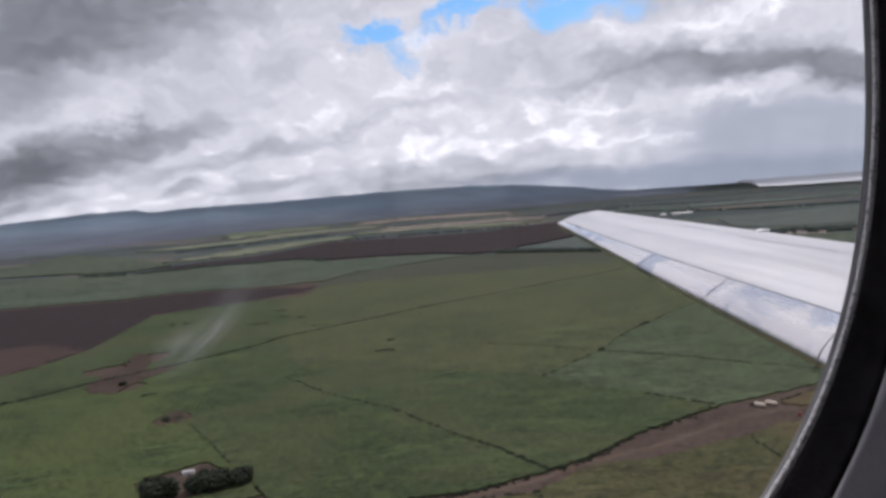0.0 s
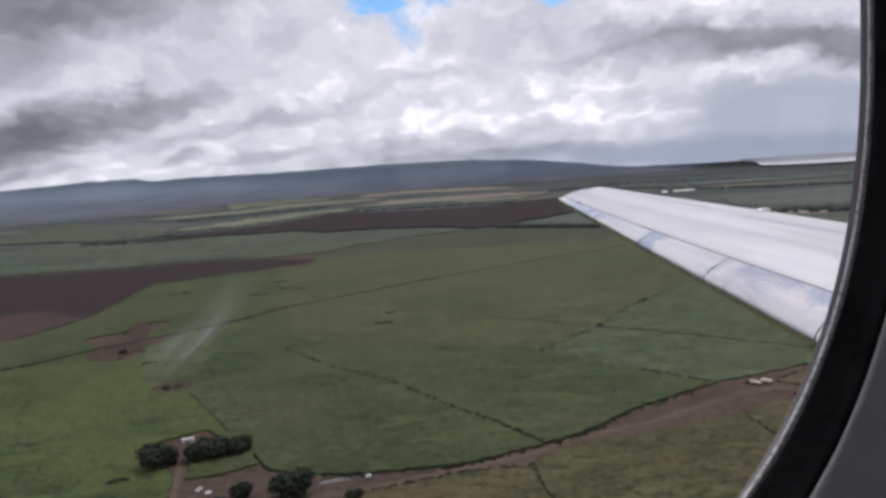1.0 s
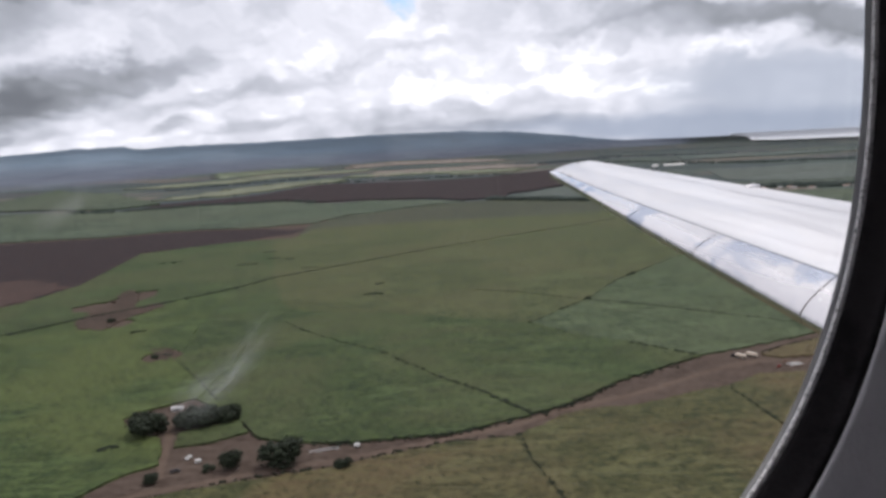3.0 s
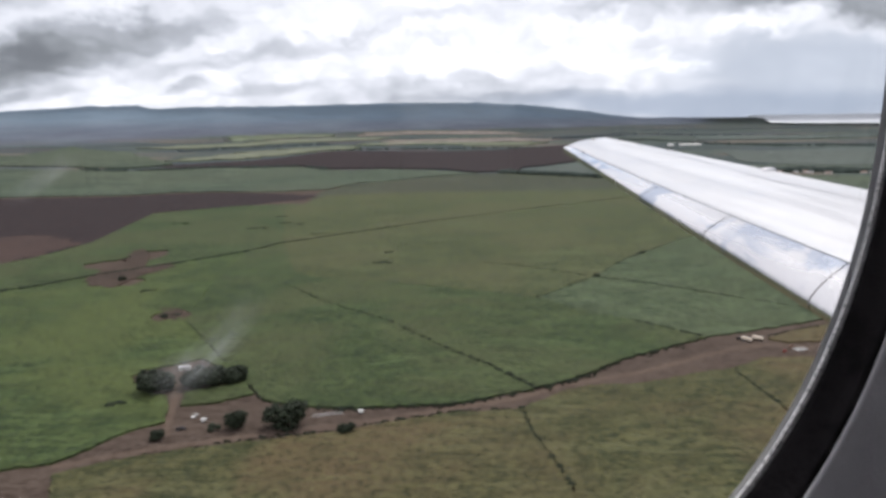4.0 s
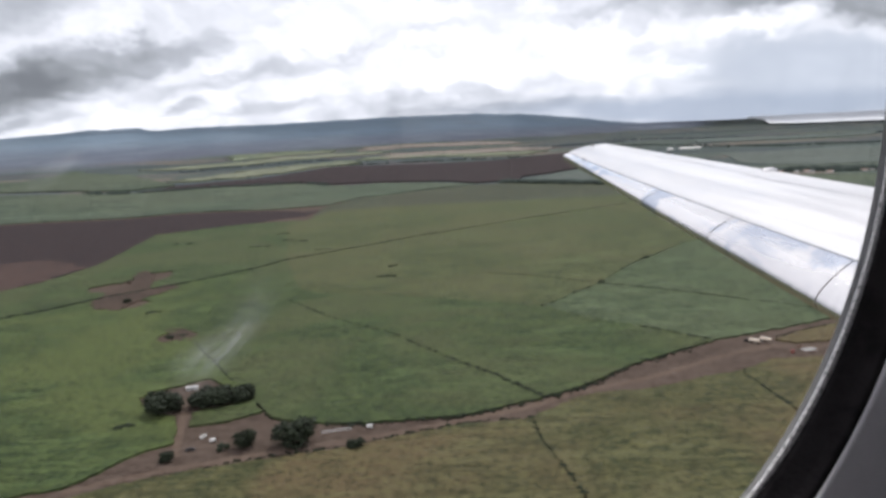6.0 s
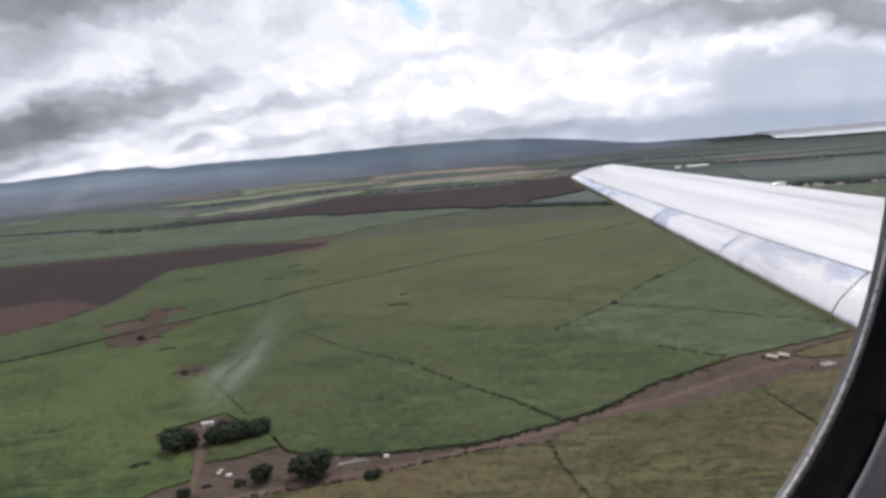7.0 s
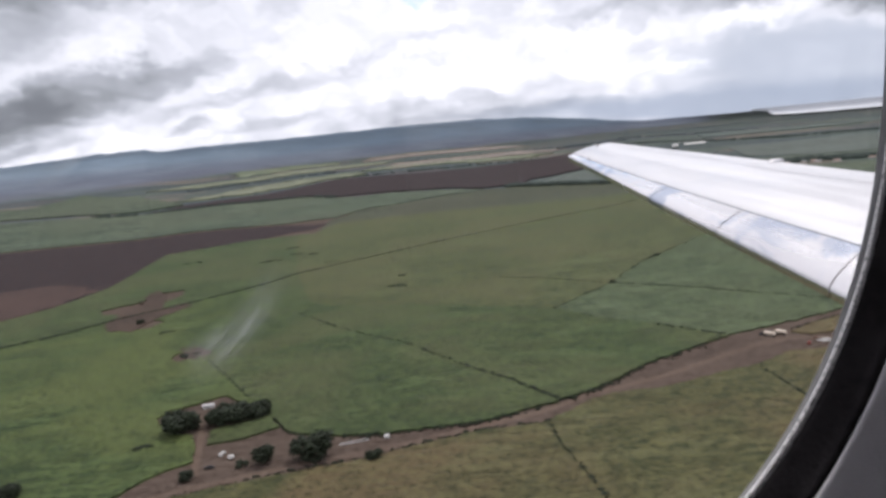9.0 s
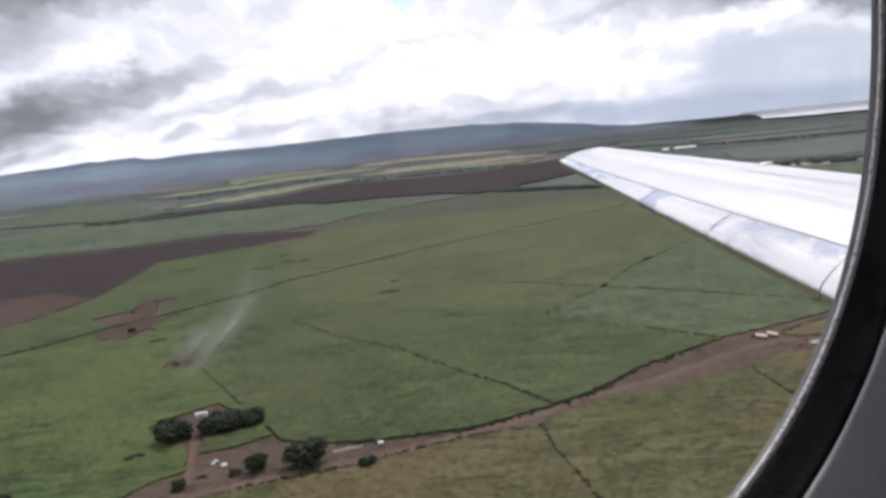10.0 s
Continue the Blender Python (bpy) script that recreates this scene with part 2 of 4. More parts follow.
def far_country(n, b, co):
    """Small fields and scrub on the plain, woods on the slopes, laid out on the land's own plan in kilometres. Distance
    haze is painted into the colours: the plain greyed, the slopes blue.
    """
    at = n.put("ShaderNodeAttribute")
    at.attribute_name = "plan"
    plan = at.outputs["Vector"]
    rise = n.put("ShaderNodeSeparateXYZ", Vector=plan).outputs[2]
    flat = n.scaled(plan, (1, 1, 0))
    cells = n.put("ShaderNodeTexVoronoi", Vector=n.scaled(flat, (1.3, 2.4, 1)), Scale=1.0, Randomness=0.85)
    cells.distance = "CHEBYCHEV"
    ramp = n.put("ShaderNodeValToRGB", Fac=n.put("ShaderNodeSeparateColor", i0=cells.outputs["Color"]).outputs[0])
    r = ramp.color_ramp
    r.interpolation = "CONSTANT"
    # field colours greyed and blued to paint in the distance haze
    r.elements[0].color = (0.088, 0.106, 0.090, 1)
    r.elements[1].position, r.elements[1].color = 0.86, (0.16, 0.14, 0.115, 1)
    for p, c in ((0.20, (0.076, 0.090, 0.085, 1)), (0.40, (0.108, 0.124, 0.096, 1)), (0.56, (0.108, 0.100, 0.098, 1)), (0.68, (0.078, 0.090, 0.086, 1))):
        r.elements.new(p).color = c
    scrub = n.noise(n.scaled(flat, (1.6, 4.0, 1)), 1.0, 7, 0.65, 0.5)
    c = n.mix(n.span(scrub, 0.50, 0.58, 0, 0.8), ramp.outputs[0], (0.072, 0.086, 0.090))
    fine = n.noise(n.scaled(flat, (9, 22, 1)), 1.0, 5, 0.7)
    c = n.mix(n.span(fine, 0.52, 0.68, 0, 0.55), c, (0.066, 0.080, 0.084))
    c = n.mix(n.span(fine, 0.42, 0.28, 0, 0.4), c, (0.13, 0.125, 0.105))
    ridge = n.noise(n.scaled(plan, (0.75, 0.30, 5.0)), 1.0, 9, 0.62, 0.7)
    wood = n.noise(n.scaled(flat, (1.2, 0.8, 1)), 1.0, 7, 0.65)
    # slope colours hold the blue distance haze, paler higher up
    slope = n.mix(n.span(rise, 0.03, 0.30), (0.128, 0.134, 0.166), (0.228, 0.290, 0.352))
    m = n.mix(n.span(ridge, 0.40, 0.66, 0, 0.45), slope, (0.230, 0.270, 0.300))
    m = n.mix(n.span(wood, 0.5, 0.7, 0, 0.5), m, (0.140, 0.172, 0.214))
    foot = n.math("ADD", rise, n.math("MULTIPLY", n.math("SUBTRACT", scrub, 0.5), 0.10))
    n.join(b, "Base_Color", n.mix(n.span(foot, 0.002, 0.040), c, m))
    n.join(b, "Roughness", 1.0)
    b.inputs["Specular IOR Level"].default_value = 0.05
    bumped(n, b, n.math("ADD", fine, n.math("MULTIPLY", ridge, 2.0)), 0.5, 12)


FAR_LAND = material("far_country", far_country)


def sea_build(n, b, co):
    # pale base colour paints in the bright sky mirrored by the water
    n.join(b, "Base_Color", n.mix(n.noise(n.scaled(co, (0.002, 0.02, 1)), 1.0, 4), (0.50, 0.51, 0.54), (0.62, 0.63, 0.65)))
    n.join(b, "Roughness", 0.35)
    bumped(n, b, n.noise(co, 0.05, 4), 0.3, 2)


SEA = material("sea", sea_build)


def alu_build(dull, gloss, wave, sky_tint=0.45):
    def build(n, b, co):
        aft_dot = n.put("ShaderNodeVectorMath", i0=co, i1=(0.85, 0.527, 0))
        aft_dot.operation = "DOT_PRODUCT"
        side_dot = n.put("ShaderNodeVectorMath", i0=co, i1=(-0.527, 0.85, 0))
        side_dot.operation = "DOT_PRODUCT"
        aft, side = aft_dot.outputs["Value"], side_dot.outputs["Value"]
        across = n.math("SUBTRACT", aft, n.math("MULTIPLY", side, 0.42))
        # streaks run out along the span, panels are ranked along it
        st = n.put("ShaderNodeCombineXYZ", X=n.math("MULTIPLY", across, 2.6), Y=n.math("MULTIPLY", side, 0.20), Z=0.0).outputs[0]
        streak = n.noise(st, 1.0, 5, 0.55, 0.3)
        pan = n.put("ShaderNodeCombineXYZ", X=n.math("MULTIPLY", across, 0.9), Y=n.math("MULTIPLY", side, 0.75), Z=0.0).outputs[0]
        sky_patch = n.noise(pan, 1.0, 6, 0.6, 0.8)
        spot = n.noise(co, 14.0, 4, 0.6)
        c = n.mix(n.span(streak, 0.35, 0.68), tint(dull, 0.93), tint(dull, 1.02))
        # bluish patches paint reflections of blue sky into the metal colour
        c = n.mix(n.span(sky_patch, 0.45, 0.57, 0, sky_tint), c, (dull[0] * 0.46, dull[1] * 0.54, dull[2] * 0.68))
        c = n.mix(n.span(spot, 0.60, 0.8, 0, 0.3), c, tint(dull, 0.7))
        n.join(b, "Base_Color", c)
        n.join(b, "Roughness", n.span(n.math("ADD", streak, n.math("MULTIPLY", sky_patch, 0.6)), 0.55, 1.05, gloss, gloss + 0.16))
        bumped(n, b, n.math("ADD", n.math("MULTIPLY", streak, 0.5), sky_patch), wave, 0.10)
    return build


WING_SKIN = material("wing_skin", alu_build((0.62, 0.605, 0.615), 0.34, 0.05, 0.12), 0.70)
SLAT_SKIN = material("slat_skin", alu_build((0.86, 0.825, 0.815), 0.17, 0.28, 0.76), 0.92)
FUSE_PAINT = plain_mat("fuselage_paint", (0.75, 0.75, 0.76), 0.35, 0.0, 0.1)
SEAL_DARK = plain_mat("seal_dark", (0.06, 0.06, 0.065), 0.7)
SEAL_SHADE_GREY = plain_mat("seal_shade_grey", (0.36, 0.36, 0.375), 0.6)
RUBBER = plain_mat("gasket_rubber", (0.045, 0.040, 0.042), 0.85, 0.0, 0.4, 60)
RUBBER.node_tree.nodes["Principled BSDF"].inputs["Specular IOR Level"].default_value = 0.08
PANEL = plain_mat("cabin_panel", (0.76, 0.735, 0.745), 0.6, 0.0, 0.08, 30)


def retainer_build(n, b, co):
    chip = n.noise(co, 700.0, 5, 0.7, 0.6)
    n.join(b, "Base_Color", n.mix(n.span(chip, 0.46, 0.66), (0.80, 0.77, 0.76), (0.20, 0.19, 0.19)))
    n.join(b, "Roughness", 0.45)
    bumped(n, b, chip, 0.5, 0.001)


RETAINER = material("retainer", retainer_build, 0.4)


def clear_mat(name, build):
    m = bpy.data.materials.new(name)
    m.use_nodes = True
    build(Nodes(m.node_tree))
    return m


def pane_build(n):
    t = n.put("ShaderNodeBsdfTransparent", Color=(0.985, 0.985, 0.985, 1))
    g = n.put("ShaderNodeBsdfGlossy", Color=(1, 1, 1, 1), Roughness=0.02)
    s = n.put("ShaderNodeMixShader", i0=0.012, i1=t.outputs[0], i2=g.outputs[0])
    n.put("ShaderNodeOutputMaterial", Surface=s.outputs[0])


def smudge_build(n):
    co = n.put("ShaderNodeTexCoord").outputs["UV"]
    sep = n.put("ShaderNodeSeparateXYZ", Vector=co)
    u, v = sep.outputs[0], sep.outputs[1]
    fade = n.math("MULTIPLY", n.math("MULTIPLY", n.span(u, 0.0, 0.35), n.span(u, 1.0, 0.5)), n.math("MULTIPLY", n.span(v, 0, 0.5), n.span(v, 1, 0.5)))
    grain = n.noise(n.scaled(co, (2.5, 8, 1)), 1.0, 6, 0.65, 0.4)
    f = n.math("MULTIPLY", fade, n.span(grain, 0.25, 0.75, 0.03, 0.24))
    t = n.put("ShaderNodeBsdfTransparent")
    w = n.put("ShaderNodeBsdfTranslucent", Color=(0.8, 0.82, 0.82, 1))
    s = n.put("ShaderNodeMixShader", i0=f, i1=t.outputs[0], i2=w.outputs[0])
    n.put("ShaderNodeOutputMaterial", Surface=s.outputs[0])


PANE, SMUDGE = clear_mat("acrylic_pane", pane_build), clear_mat("pane_smudge", smudge_build)
BARK = plain_mat("bark", (0.10, 0.075, 0.055), 0.9)


def leaf_build(colour):
    def build(n, b, co):
        r = n.put("ShaderNodeNewGeometry").outputs["Random Per Island"]
        f = n.noise(co, 1.2, 3)
        c = n.mix(r, tint(colour, 0.70), tint(colour, 1.30))
        n.join(b, "Base_Color", n.mix(n.span(f, 0.5, 0.75, 0, 0.5), c, tint(colour, 0.6)))
        n.join(b, "Roughness", 0.7)
        b.inputs["Specular IOR Level"].default_value = 0.2
    return build


LEAF = material("leaf", leaf_build((0.024, 0.031, 0.017)))
# distant trees: air haze painted in as a pale blue-grey leaf colour
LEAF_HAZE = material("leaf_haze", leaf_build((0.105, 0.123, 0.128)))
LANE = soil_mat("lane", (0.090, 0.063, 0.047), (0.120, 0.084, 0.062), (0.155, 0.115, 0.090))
# leaves of the nearer belts, with a weaker haze painted into the colour
LEAF_FAINT_HAZE = material("leaf_faint_haze", leaf_build((0.062, 0.080, 0.066)))
WHITE = plain_mat("white_paint", (0.78, 0.76, 0.72), 0.5, 0.0, 0.3, 1.0)
CREAM = plain_mat("cream_tank", (0.78, 0.66, 0.52), 0.45, 0.0, 0.3, 1.0)
TIN = plain_mat("tin_roof", (0.62, 0.60, 0.58), 0.5, 0.2, 0.3, 0.8)
VILLAGE_ROOF = plain_mat("grey_roof", (0.36, 0.35, 0.34), 0.7, 0.0, 0.4, 0.8)
RUST_ROOF = plain_mat("rust_roof", (0.34, 0.22, 0.17), 0.7, 0.0, 0.4, 0.8)
WALLS = plain_mat("house_wall", (0.55, 0.50, 0.44), 0.8, 0.0, 0.3, 0.6)
DARK = plain_mat("dark_steel", (0.05, 0.045, 0.045), 0.6)
TYRE = plain_mat("tyre", (0.02, 0.02, 0.02), 0.85)
CAR_GLASS = plain_mat("car_glass", (0.02, 0.025, 0.03), 0.1)
RUST = plain_mat("rusty_steel", (0.22, 0.12, 0.08), 0.8)
RED = plain_mat("red_paint", (0.32, 0.07, 0.05), 0.5)


# ---- mesh helpers ----
def mesh_ob(name, verts, faces, mats, parent=None, label="", smooth=False, index=None):
    me = bpy.data.meshes.new(name)
    me.from_pydata([tuple(v) for v in verts], [], faces)
    for m in mats if isinstance(mats, (list, tuple)) else [mats]:
        me.materials.append(m)
    if index is not None:
        me.polygons.foreach_set("material_index", index)
    if smooth:
        me.polygons.foreach_set("use_smooth", [True] * len(me.polygons))
    me.validate()
    ob = new(name, me)
    if parent is not None:
        ob.parent = parent
    return tagged(ob, label)


def part(name, bm, mat, parent, label="", smooth=False):
    me = bpy.data.meshes.new(name)
    bm.to_mesh(me)
    bm.free()
    me.materials.append(mat)
    if smooth:
        me.polygons.foreach_set("use_smooth", [True] * len(me.polygons))
    ob = new(name, me)
    ob.parent = parent
    return tagged(ob, label)


def box_bm(cx, cy, z0, sx, sy, sz, bevel=0.0, top=1.0):
    """A box on z0; top: how much its upper face shrinks."""
    bm = bmesh.new()
    bmesh.ops.create_cube(bm, size=1)
    for v in bm.verts:
        k = top if v.co.z > 0 else 1
        v.co = (cx + v.co.x * sx * k, cy + v.co.y * sy * k, z0 + (v.co.z + 0.5) * sz)
    if bevel:
        bmesh.ops.bevel(bm, geom=bm.edges[:], offset=bevel, segments=2, affect="EDGES")
    return bm


def rod_bm(a, b, ra, rb=None, seg=10, cap=True):
    a, b = Vector(a), Vector(b)
    bm = bmesh.new()
    bmesh.ops.create_cone(bm, cap_ends=cap, segments=seg, radius1=ra, radius2=ra if rb is None else rb, depth=(b - a).length)
    bm.transform(Matrix.Translation((a + b) / 2) @ (b - a).to_track_quat("Z", "Y").to_matrix().to_4x4())
    return bm


def far(x, y, z=0.0):
    """Draws the country beyond 1.5 km in along sight lines from the eye at a shrinking scale, to keep its look from the
    camera while the plain and its mountains end within 5 km; gives the place and the scale.
    """
    r = math.hypot(x, y)
    f = r if r < 1500 else 1500 + 3300 * (1 - math.exp(-(r - 1500) / 3300))
    k = f / max(r, 1e-6)
    return Vector((x * k, y * k, 160 + (z - 160) * k)), k


def hills(az, r):
    """Height of the land in metres at a bearing in degrees and a distance."""
    crest = np.interp(az, (-180, -60, -32, -28.6, -26, -22.7, -22.0, -19.7, -13, -4.6, 2, 5.7, 8.3, 11.6, 15, 21, 60, 180), (1.2, 0.9, 0.95, 1.12, 1.32, 1.36, 1.12, 1.22, 1.24, 1.42, 1.34, 1.14, 0.82, 0.33, -0.1, -0.5, -0.5, 1.2))
    crest += 0.06 * noise.noise(Vector((az * 0.35, 0, 3))) + 0.05 * noise.noise(Vector((az * 1.3, 0, 7))) + 0.04 * noise.noise(Vector((az * 3.7, 0, 9)))
    top = 160 + 22000 * math.tan(radians(crest))
    start = float(np.interp(az, (-40, -24, -14, -4, 8, 16), (4800, 5600, 8200, 10500, 11500, 12500)))
    k = min(1, max(0, (r - start) / (22000 - start)))
    rough = 1 + 0.22 * noise.fractal(Vector((az * 0.25, r / 2600, 1)), 1.0, 2.0, 5) * (1 - k)
    return max(0, top) * k ** 1.35 * rough


def land(x, y):
    return hills(math.degrees(math.atan2(x, y)), math.hypot(x, y))


# ---- ground, mountains and water ----
def ground_sheet():
    azs = [-180 + 6 * i for i in range(22)] + [-48 + 0.4 * i for i in range(240)] + [48 + 6 * i for i in range(23)]
    azs = [a for a in azs if a < 179.9]
    rs = [40 * 1.075 ** i for i in range(112)]
    verts, faces, index, plan = [Vector((0, 0, 0))], [], [], [(0, 0, 0)]
    for r in rs:
        for a in azs:
            x, y = r * math.sin(radians(a)), r * math.cos(radians(a))
            z = hills(a, r)
            verts.append(far(x, y, z)[0])
            plan.append((x / 1000, y / 1000, z / 1000))
    na = len(azs)
    for j in range(na):
        faces.append((0, 1 + (j + 1) % na, 1 + j))
        index.append(0)
    for i in range(len(rs) - 1):
        for j in range(na):
            a, b = 1 + i * na + j, 1 + i * na + (j + 1) % na
            faces.append((a, b, b + na, a + na))
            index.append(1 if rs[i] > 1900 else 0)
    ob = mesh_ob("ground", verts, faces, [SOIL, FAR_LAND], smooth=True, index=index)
    layer = ob.data.attributes.new("plan", "FLOAT_VECTOR", "POINT")
    layer.data.foreach_set("vector", [c for p in plan for c in p])
    tagged(ob, "red-brown soil plain rising to wooded mountains painted with blue haze", "ground", kind="structure")


ground_sheet()


def water_sheet():
    azs = [21.5 + 0.5 * i for i in range(80)]
    verts, faces = [], []
    for a in azs:
        near = float(np.interp(a, (21.5, 22.3, 23.0, 24.5, 30, 40, 62), (60000, 40000, 15500, 14000, 13000, 11000, 10000))) * (1 + 0.06 * noise.noise(Vector((a * 0.7, 0, 0))))
        for i in range(8):
            r = near * (90000 / near) ** (i / 7)
            verts.append(far(r * math.sin(radians(a)), r * math.cos(radians(a)), 8 + 100 * (i / 7) ** 2)[0] + Vector((0, 0, 8)))
    for j in range(len(azs) - 1):
        for i in range(7):
            a = j * 8 + i
            faces.append((a, a + 8, a + 9, a + 1))
    tagged(mesh_ob("water", verts, faces, SEA, smooth=True), "pale silver sea along the distant shore", "sea", kind="structure")


water_sheet()

# ---- crop fields ----
from mathutils.geometry import delaunay_2d_cdt


def in_poly(px, py, poly):
    inside = np.zeros(len(px), bool)
    for (x0, y0), (x1, y1) in zip(poly, poly[1:] + poly[:1]):
        hit = (y0 > py) != (y1 > py)
        with np.errstate(divide="ignore", invalid="ignore"):
            inside ^= hit & (px < (x1 - x0) * (py - y0) / (y1 - y0) + x0)
    return inside


def inset(poly, d):
    """The outline moved in by d metres, corners mitred."""
    area = sum(x0 * y1 - x1 * y0 for (x0, y0), (x1, y1) in zip(poly, poly[1:] + poly[:1]))
    s, out, n = (1 if area > 0 else -1), [], len(poly)
    for i in range(n):
        p, q, r = (Vector(poly[k % n]) for k in (i - 1, i, i + 1))
        a, b = (q - p).normalized(), (r - q).normalized()
        na, nb = Vector((-a.y, a.x)) * s, Vector((-b.y, b.x)) * s
        m = na + nb
        m = m / max(0.5, m.dot(m) / 2) if m.length > 0.2 else na
        out.append(tuple(q + m * d))
    return out


def field(label, poly, mat, height=2.0, step=3.5, gap=0.7, ragged=0.6, holes=()):
    """A block of standing crop with an uneven top and worn edges, the tracks left free."""
    rng = np.random.default_rng(len(label) * 131 + int(abs(poly[0][0])))
    poly = inset([tuple(map(float, p)) for p in poly], gap)
    edge = []
    for p, q in zip(poly, poly[1:] + poly[:1]):
        a, b = Vector(p), Vector(q)
        k = max(1, int((b - a).length / (step * 1.2)))
        side = Vector((-(b - a).y, (b - a).x)).normalized()
        for i in range(k):
            w = 0 if i == 0 else rng.normal(0, ragged)
            edge.append(a.lerp(b, i / k) + side * w)
    pts = np.array(poly)
    lo, hi = pts.min(0), pts.max(0)
    gx, gy = np.meshgrid(np.arange(lo[0], hi[0], step), np.arange(lo[1], hi[1], step))
    gx = (gx + rng.uniform(-0.4, 0.4, gx.shape) * step).ravel()
    gy = (gy + rng.uniform(-0.4, 0.4, gy.shape) * step).ravel()
    keep = in_poly(gx, gy, inset([tuple(v) for v in poly], step * 0.5))
    for cx, cy, rx, ry in holes:
        w = np.array([noise.noise(Vector((a * 0.09, b * 0.09, 0))) for a, b in zip(gx, gy)])
        keep &= ((gx - cx) / rx) ** 2 + ((gy - cy) / ry) ** 2 + w * 0.6 > 1
    n = len(edge)
    flat = [Vector((v.x, v.y)) for v in edge] + [Vector((a, b)) for a, b in zip(gx[keep], gy[keep])]
    vs, _, fs, *_ = delaunay_2d_cdt(flat, [(i, (i + 1) % n) for i in range(n)], [], 1, 0.01)
    verts, faces = [], []
    high = max(math.hypot(*p) for p in poly) > 4800
    for v in vs:
        t = noise.noise(Vector((v.x * 0.17, v.y * 0.17, 0))) * 0.35 + noise.noise(Vector((v.x * 0.03, v.y * 0.03, 4))) * 0.3
        verts.append(far(v.x, v.y, height * (0.8 + 0.45 * t) + rng.uniform(-0.12, 0.12) * height + (land(v.x, v.y) + 4 if high else 0))[0])
    used = {}
    for f in fs:
        mx, my = sum(vs[i].x for i in f) / 3, sum(vs[i].y for i in f) / 3
        if any(((mx - cx) / rx) ** 2 + ((my - cy) / ry) ** 2 < 0.7 for cx, cy, rx, ry in holes):
            continue
        faces.append(tuple(f))
        for a, b in zip(f, f[1:] + f[:1]):
            used[(a, b)] = used.get((a, b), 0) + 1
    rim = [(a, b) for (a, b) in used if (b, a) not in used]
    low = {}
    for a, b in rim:
        for i in (a, b):
            if i not in low:
                low[i] = len(verts)
                verts.append(far(vs[i].x + rng.normal(0, 0.3), vs[i].y + rng.normal(0, 0.3), land(vs[i].x, vs[i].y) - 6 if high else -0.1)[0])
        faces.append((b, a, low[a], low[b]))
    ob = mesh_ob("crop_field", verts, faces, mat)
    return tagged(ob, label, "crop field", "crop fields", "stuff")


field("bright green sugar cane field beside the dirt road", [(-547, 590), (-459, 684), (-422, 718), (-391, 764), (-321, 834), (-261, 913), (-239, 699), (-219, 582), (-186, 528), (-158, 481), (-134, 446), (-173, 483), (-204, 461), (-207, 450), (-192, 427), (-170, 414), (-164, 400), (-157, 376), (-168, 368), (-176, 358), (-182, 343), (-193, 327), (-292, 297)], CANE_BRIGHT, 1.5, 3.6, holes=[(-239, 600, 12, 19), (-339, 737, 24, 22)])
field("small green cane plot beside the farmyard", [(-158, 398), (-163, 421), (-145, 430), (-130, 440), (-119, 417), (-138, 403)], CANE, 1.5, 2.5, 0.8)
field("deep green sugar cane field between two weedy tracks", [(-261, 913), (-228, 977), (-171, 775), (-164, 716), (-116, 643), (-55, 580), (-31, 545), (-6, 503), (20, 470), (36, 444), (46, 422), (16, 407), (-1, 400), (-23, 398), (-49, 395), (-68, 395), (-91, 399), (-111, 408), (-134, 446), (-158, 481), (-186, 528), (-219, 582), (-239, 699)], CANE, 1.5, 3.2, -0.8)
field("green sugar cane field above the dirt road", [(-164, 716), (-171, 775), (-137, 743), (-77, 728), (8, 687), (76, 651), (105, 605), (143, 572), (172, 539), (184, 524), (153, 504), (115, 478), (82, 447), (66, 434), (49, 425), (36, 444), (20, 470), (-6, 503), (-31, 545), (-55, 580), (-116, 643)], CANE, 1.5, 3.4, -0.8)
field("olive green sugar cane field turning dry", [(-228, 977), (-107, 1095), (75, 1268), (360, 1504), (686, 1767), (416, 1077), (300, 969), (232, 877), (201, 840), (144, 739), (76, 651), (8, 687), (-77, 728), (-137, 743), (-171, 775)], CANE_OLIVE, 1.5, 6.0, -0.8)
field("streaked green cane field with a dark track along it", [(144, 739), (201, 840), (232, 877), (300, 969), (418, 1061), (374, 661), (328, 579), (299, 601), (238, 659), (194, 701)], CANE_STREAK, 1.5, 4.0, 0.5)
field("pale streaked green cane field by the road bend", [(76, 651), (144, 739), (194, 701), (238, 659), (299, 601), (317, 579), (292, 569), (222, 538), (184, 524), (172, 539), (143, 572), (105, 605)], CANE_STREAK, 1.5, 3.4, 0.4)
field("narrow green verge strip between two dirt tracks", [(226, 519), (256, 540), (283, 552), (319, 565), (296, 524), (263, 512), (238, 509)], CANE_DRY, 1.2, 2.5, 0.8)
field("dry olive cane field beyond the parked tanks", [(178, 455), (209, 476), (244, 476), (280, 475), (227, 321), (184, 329), (182, 392)], CANE_DRY, 1.5, 3.0, 0.3)
field("yellowing olive cane field below the dirt road", [(178, 455), (160, 449), (140, 441), (112, 429), (85, 427), (65, 418), (38, 392), (40, 361), (48, 322), (51, 296), (51, 269), (151, 256), (180, 324), (182, 392)], CANE_DRY, 1.5, 2.6, 0.3)
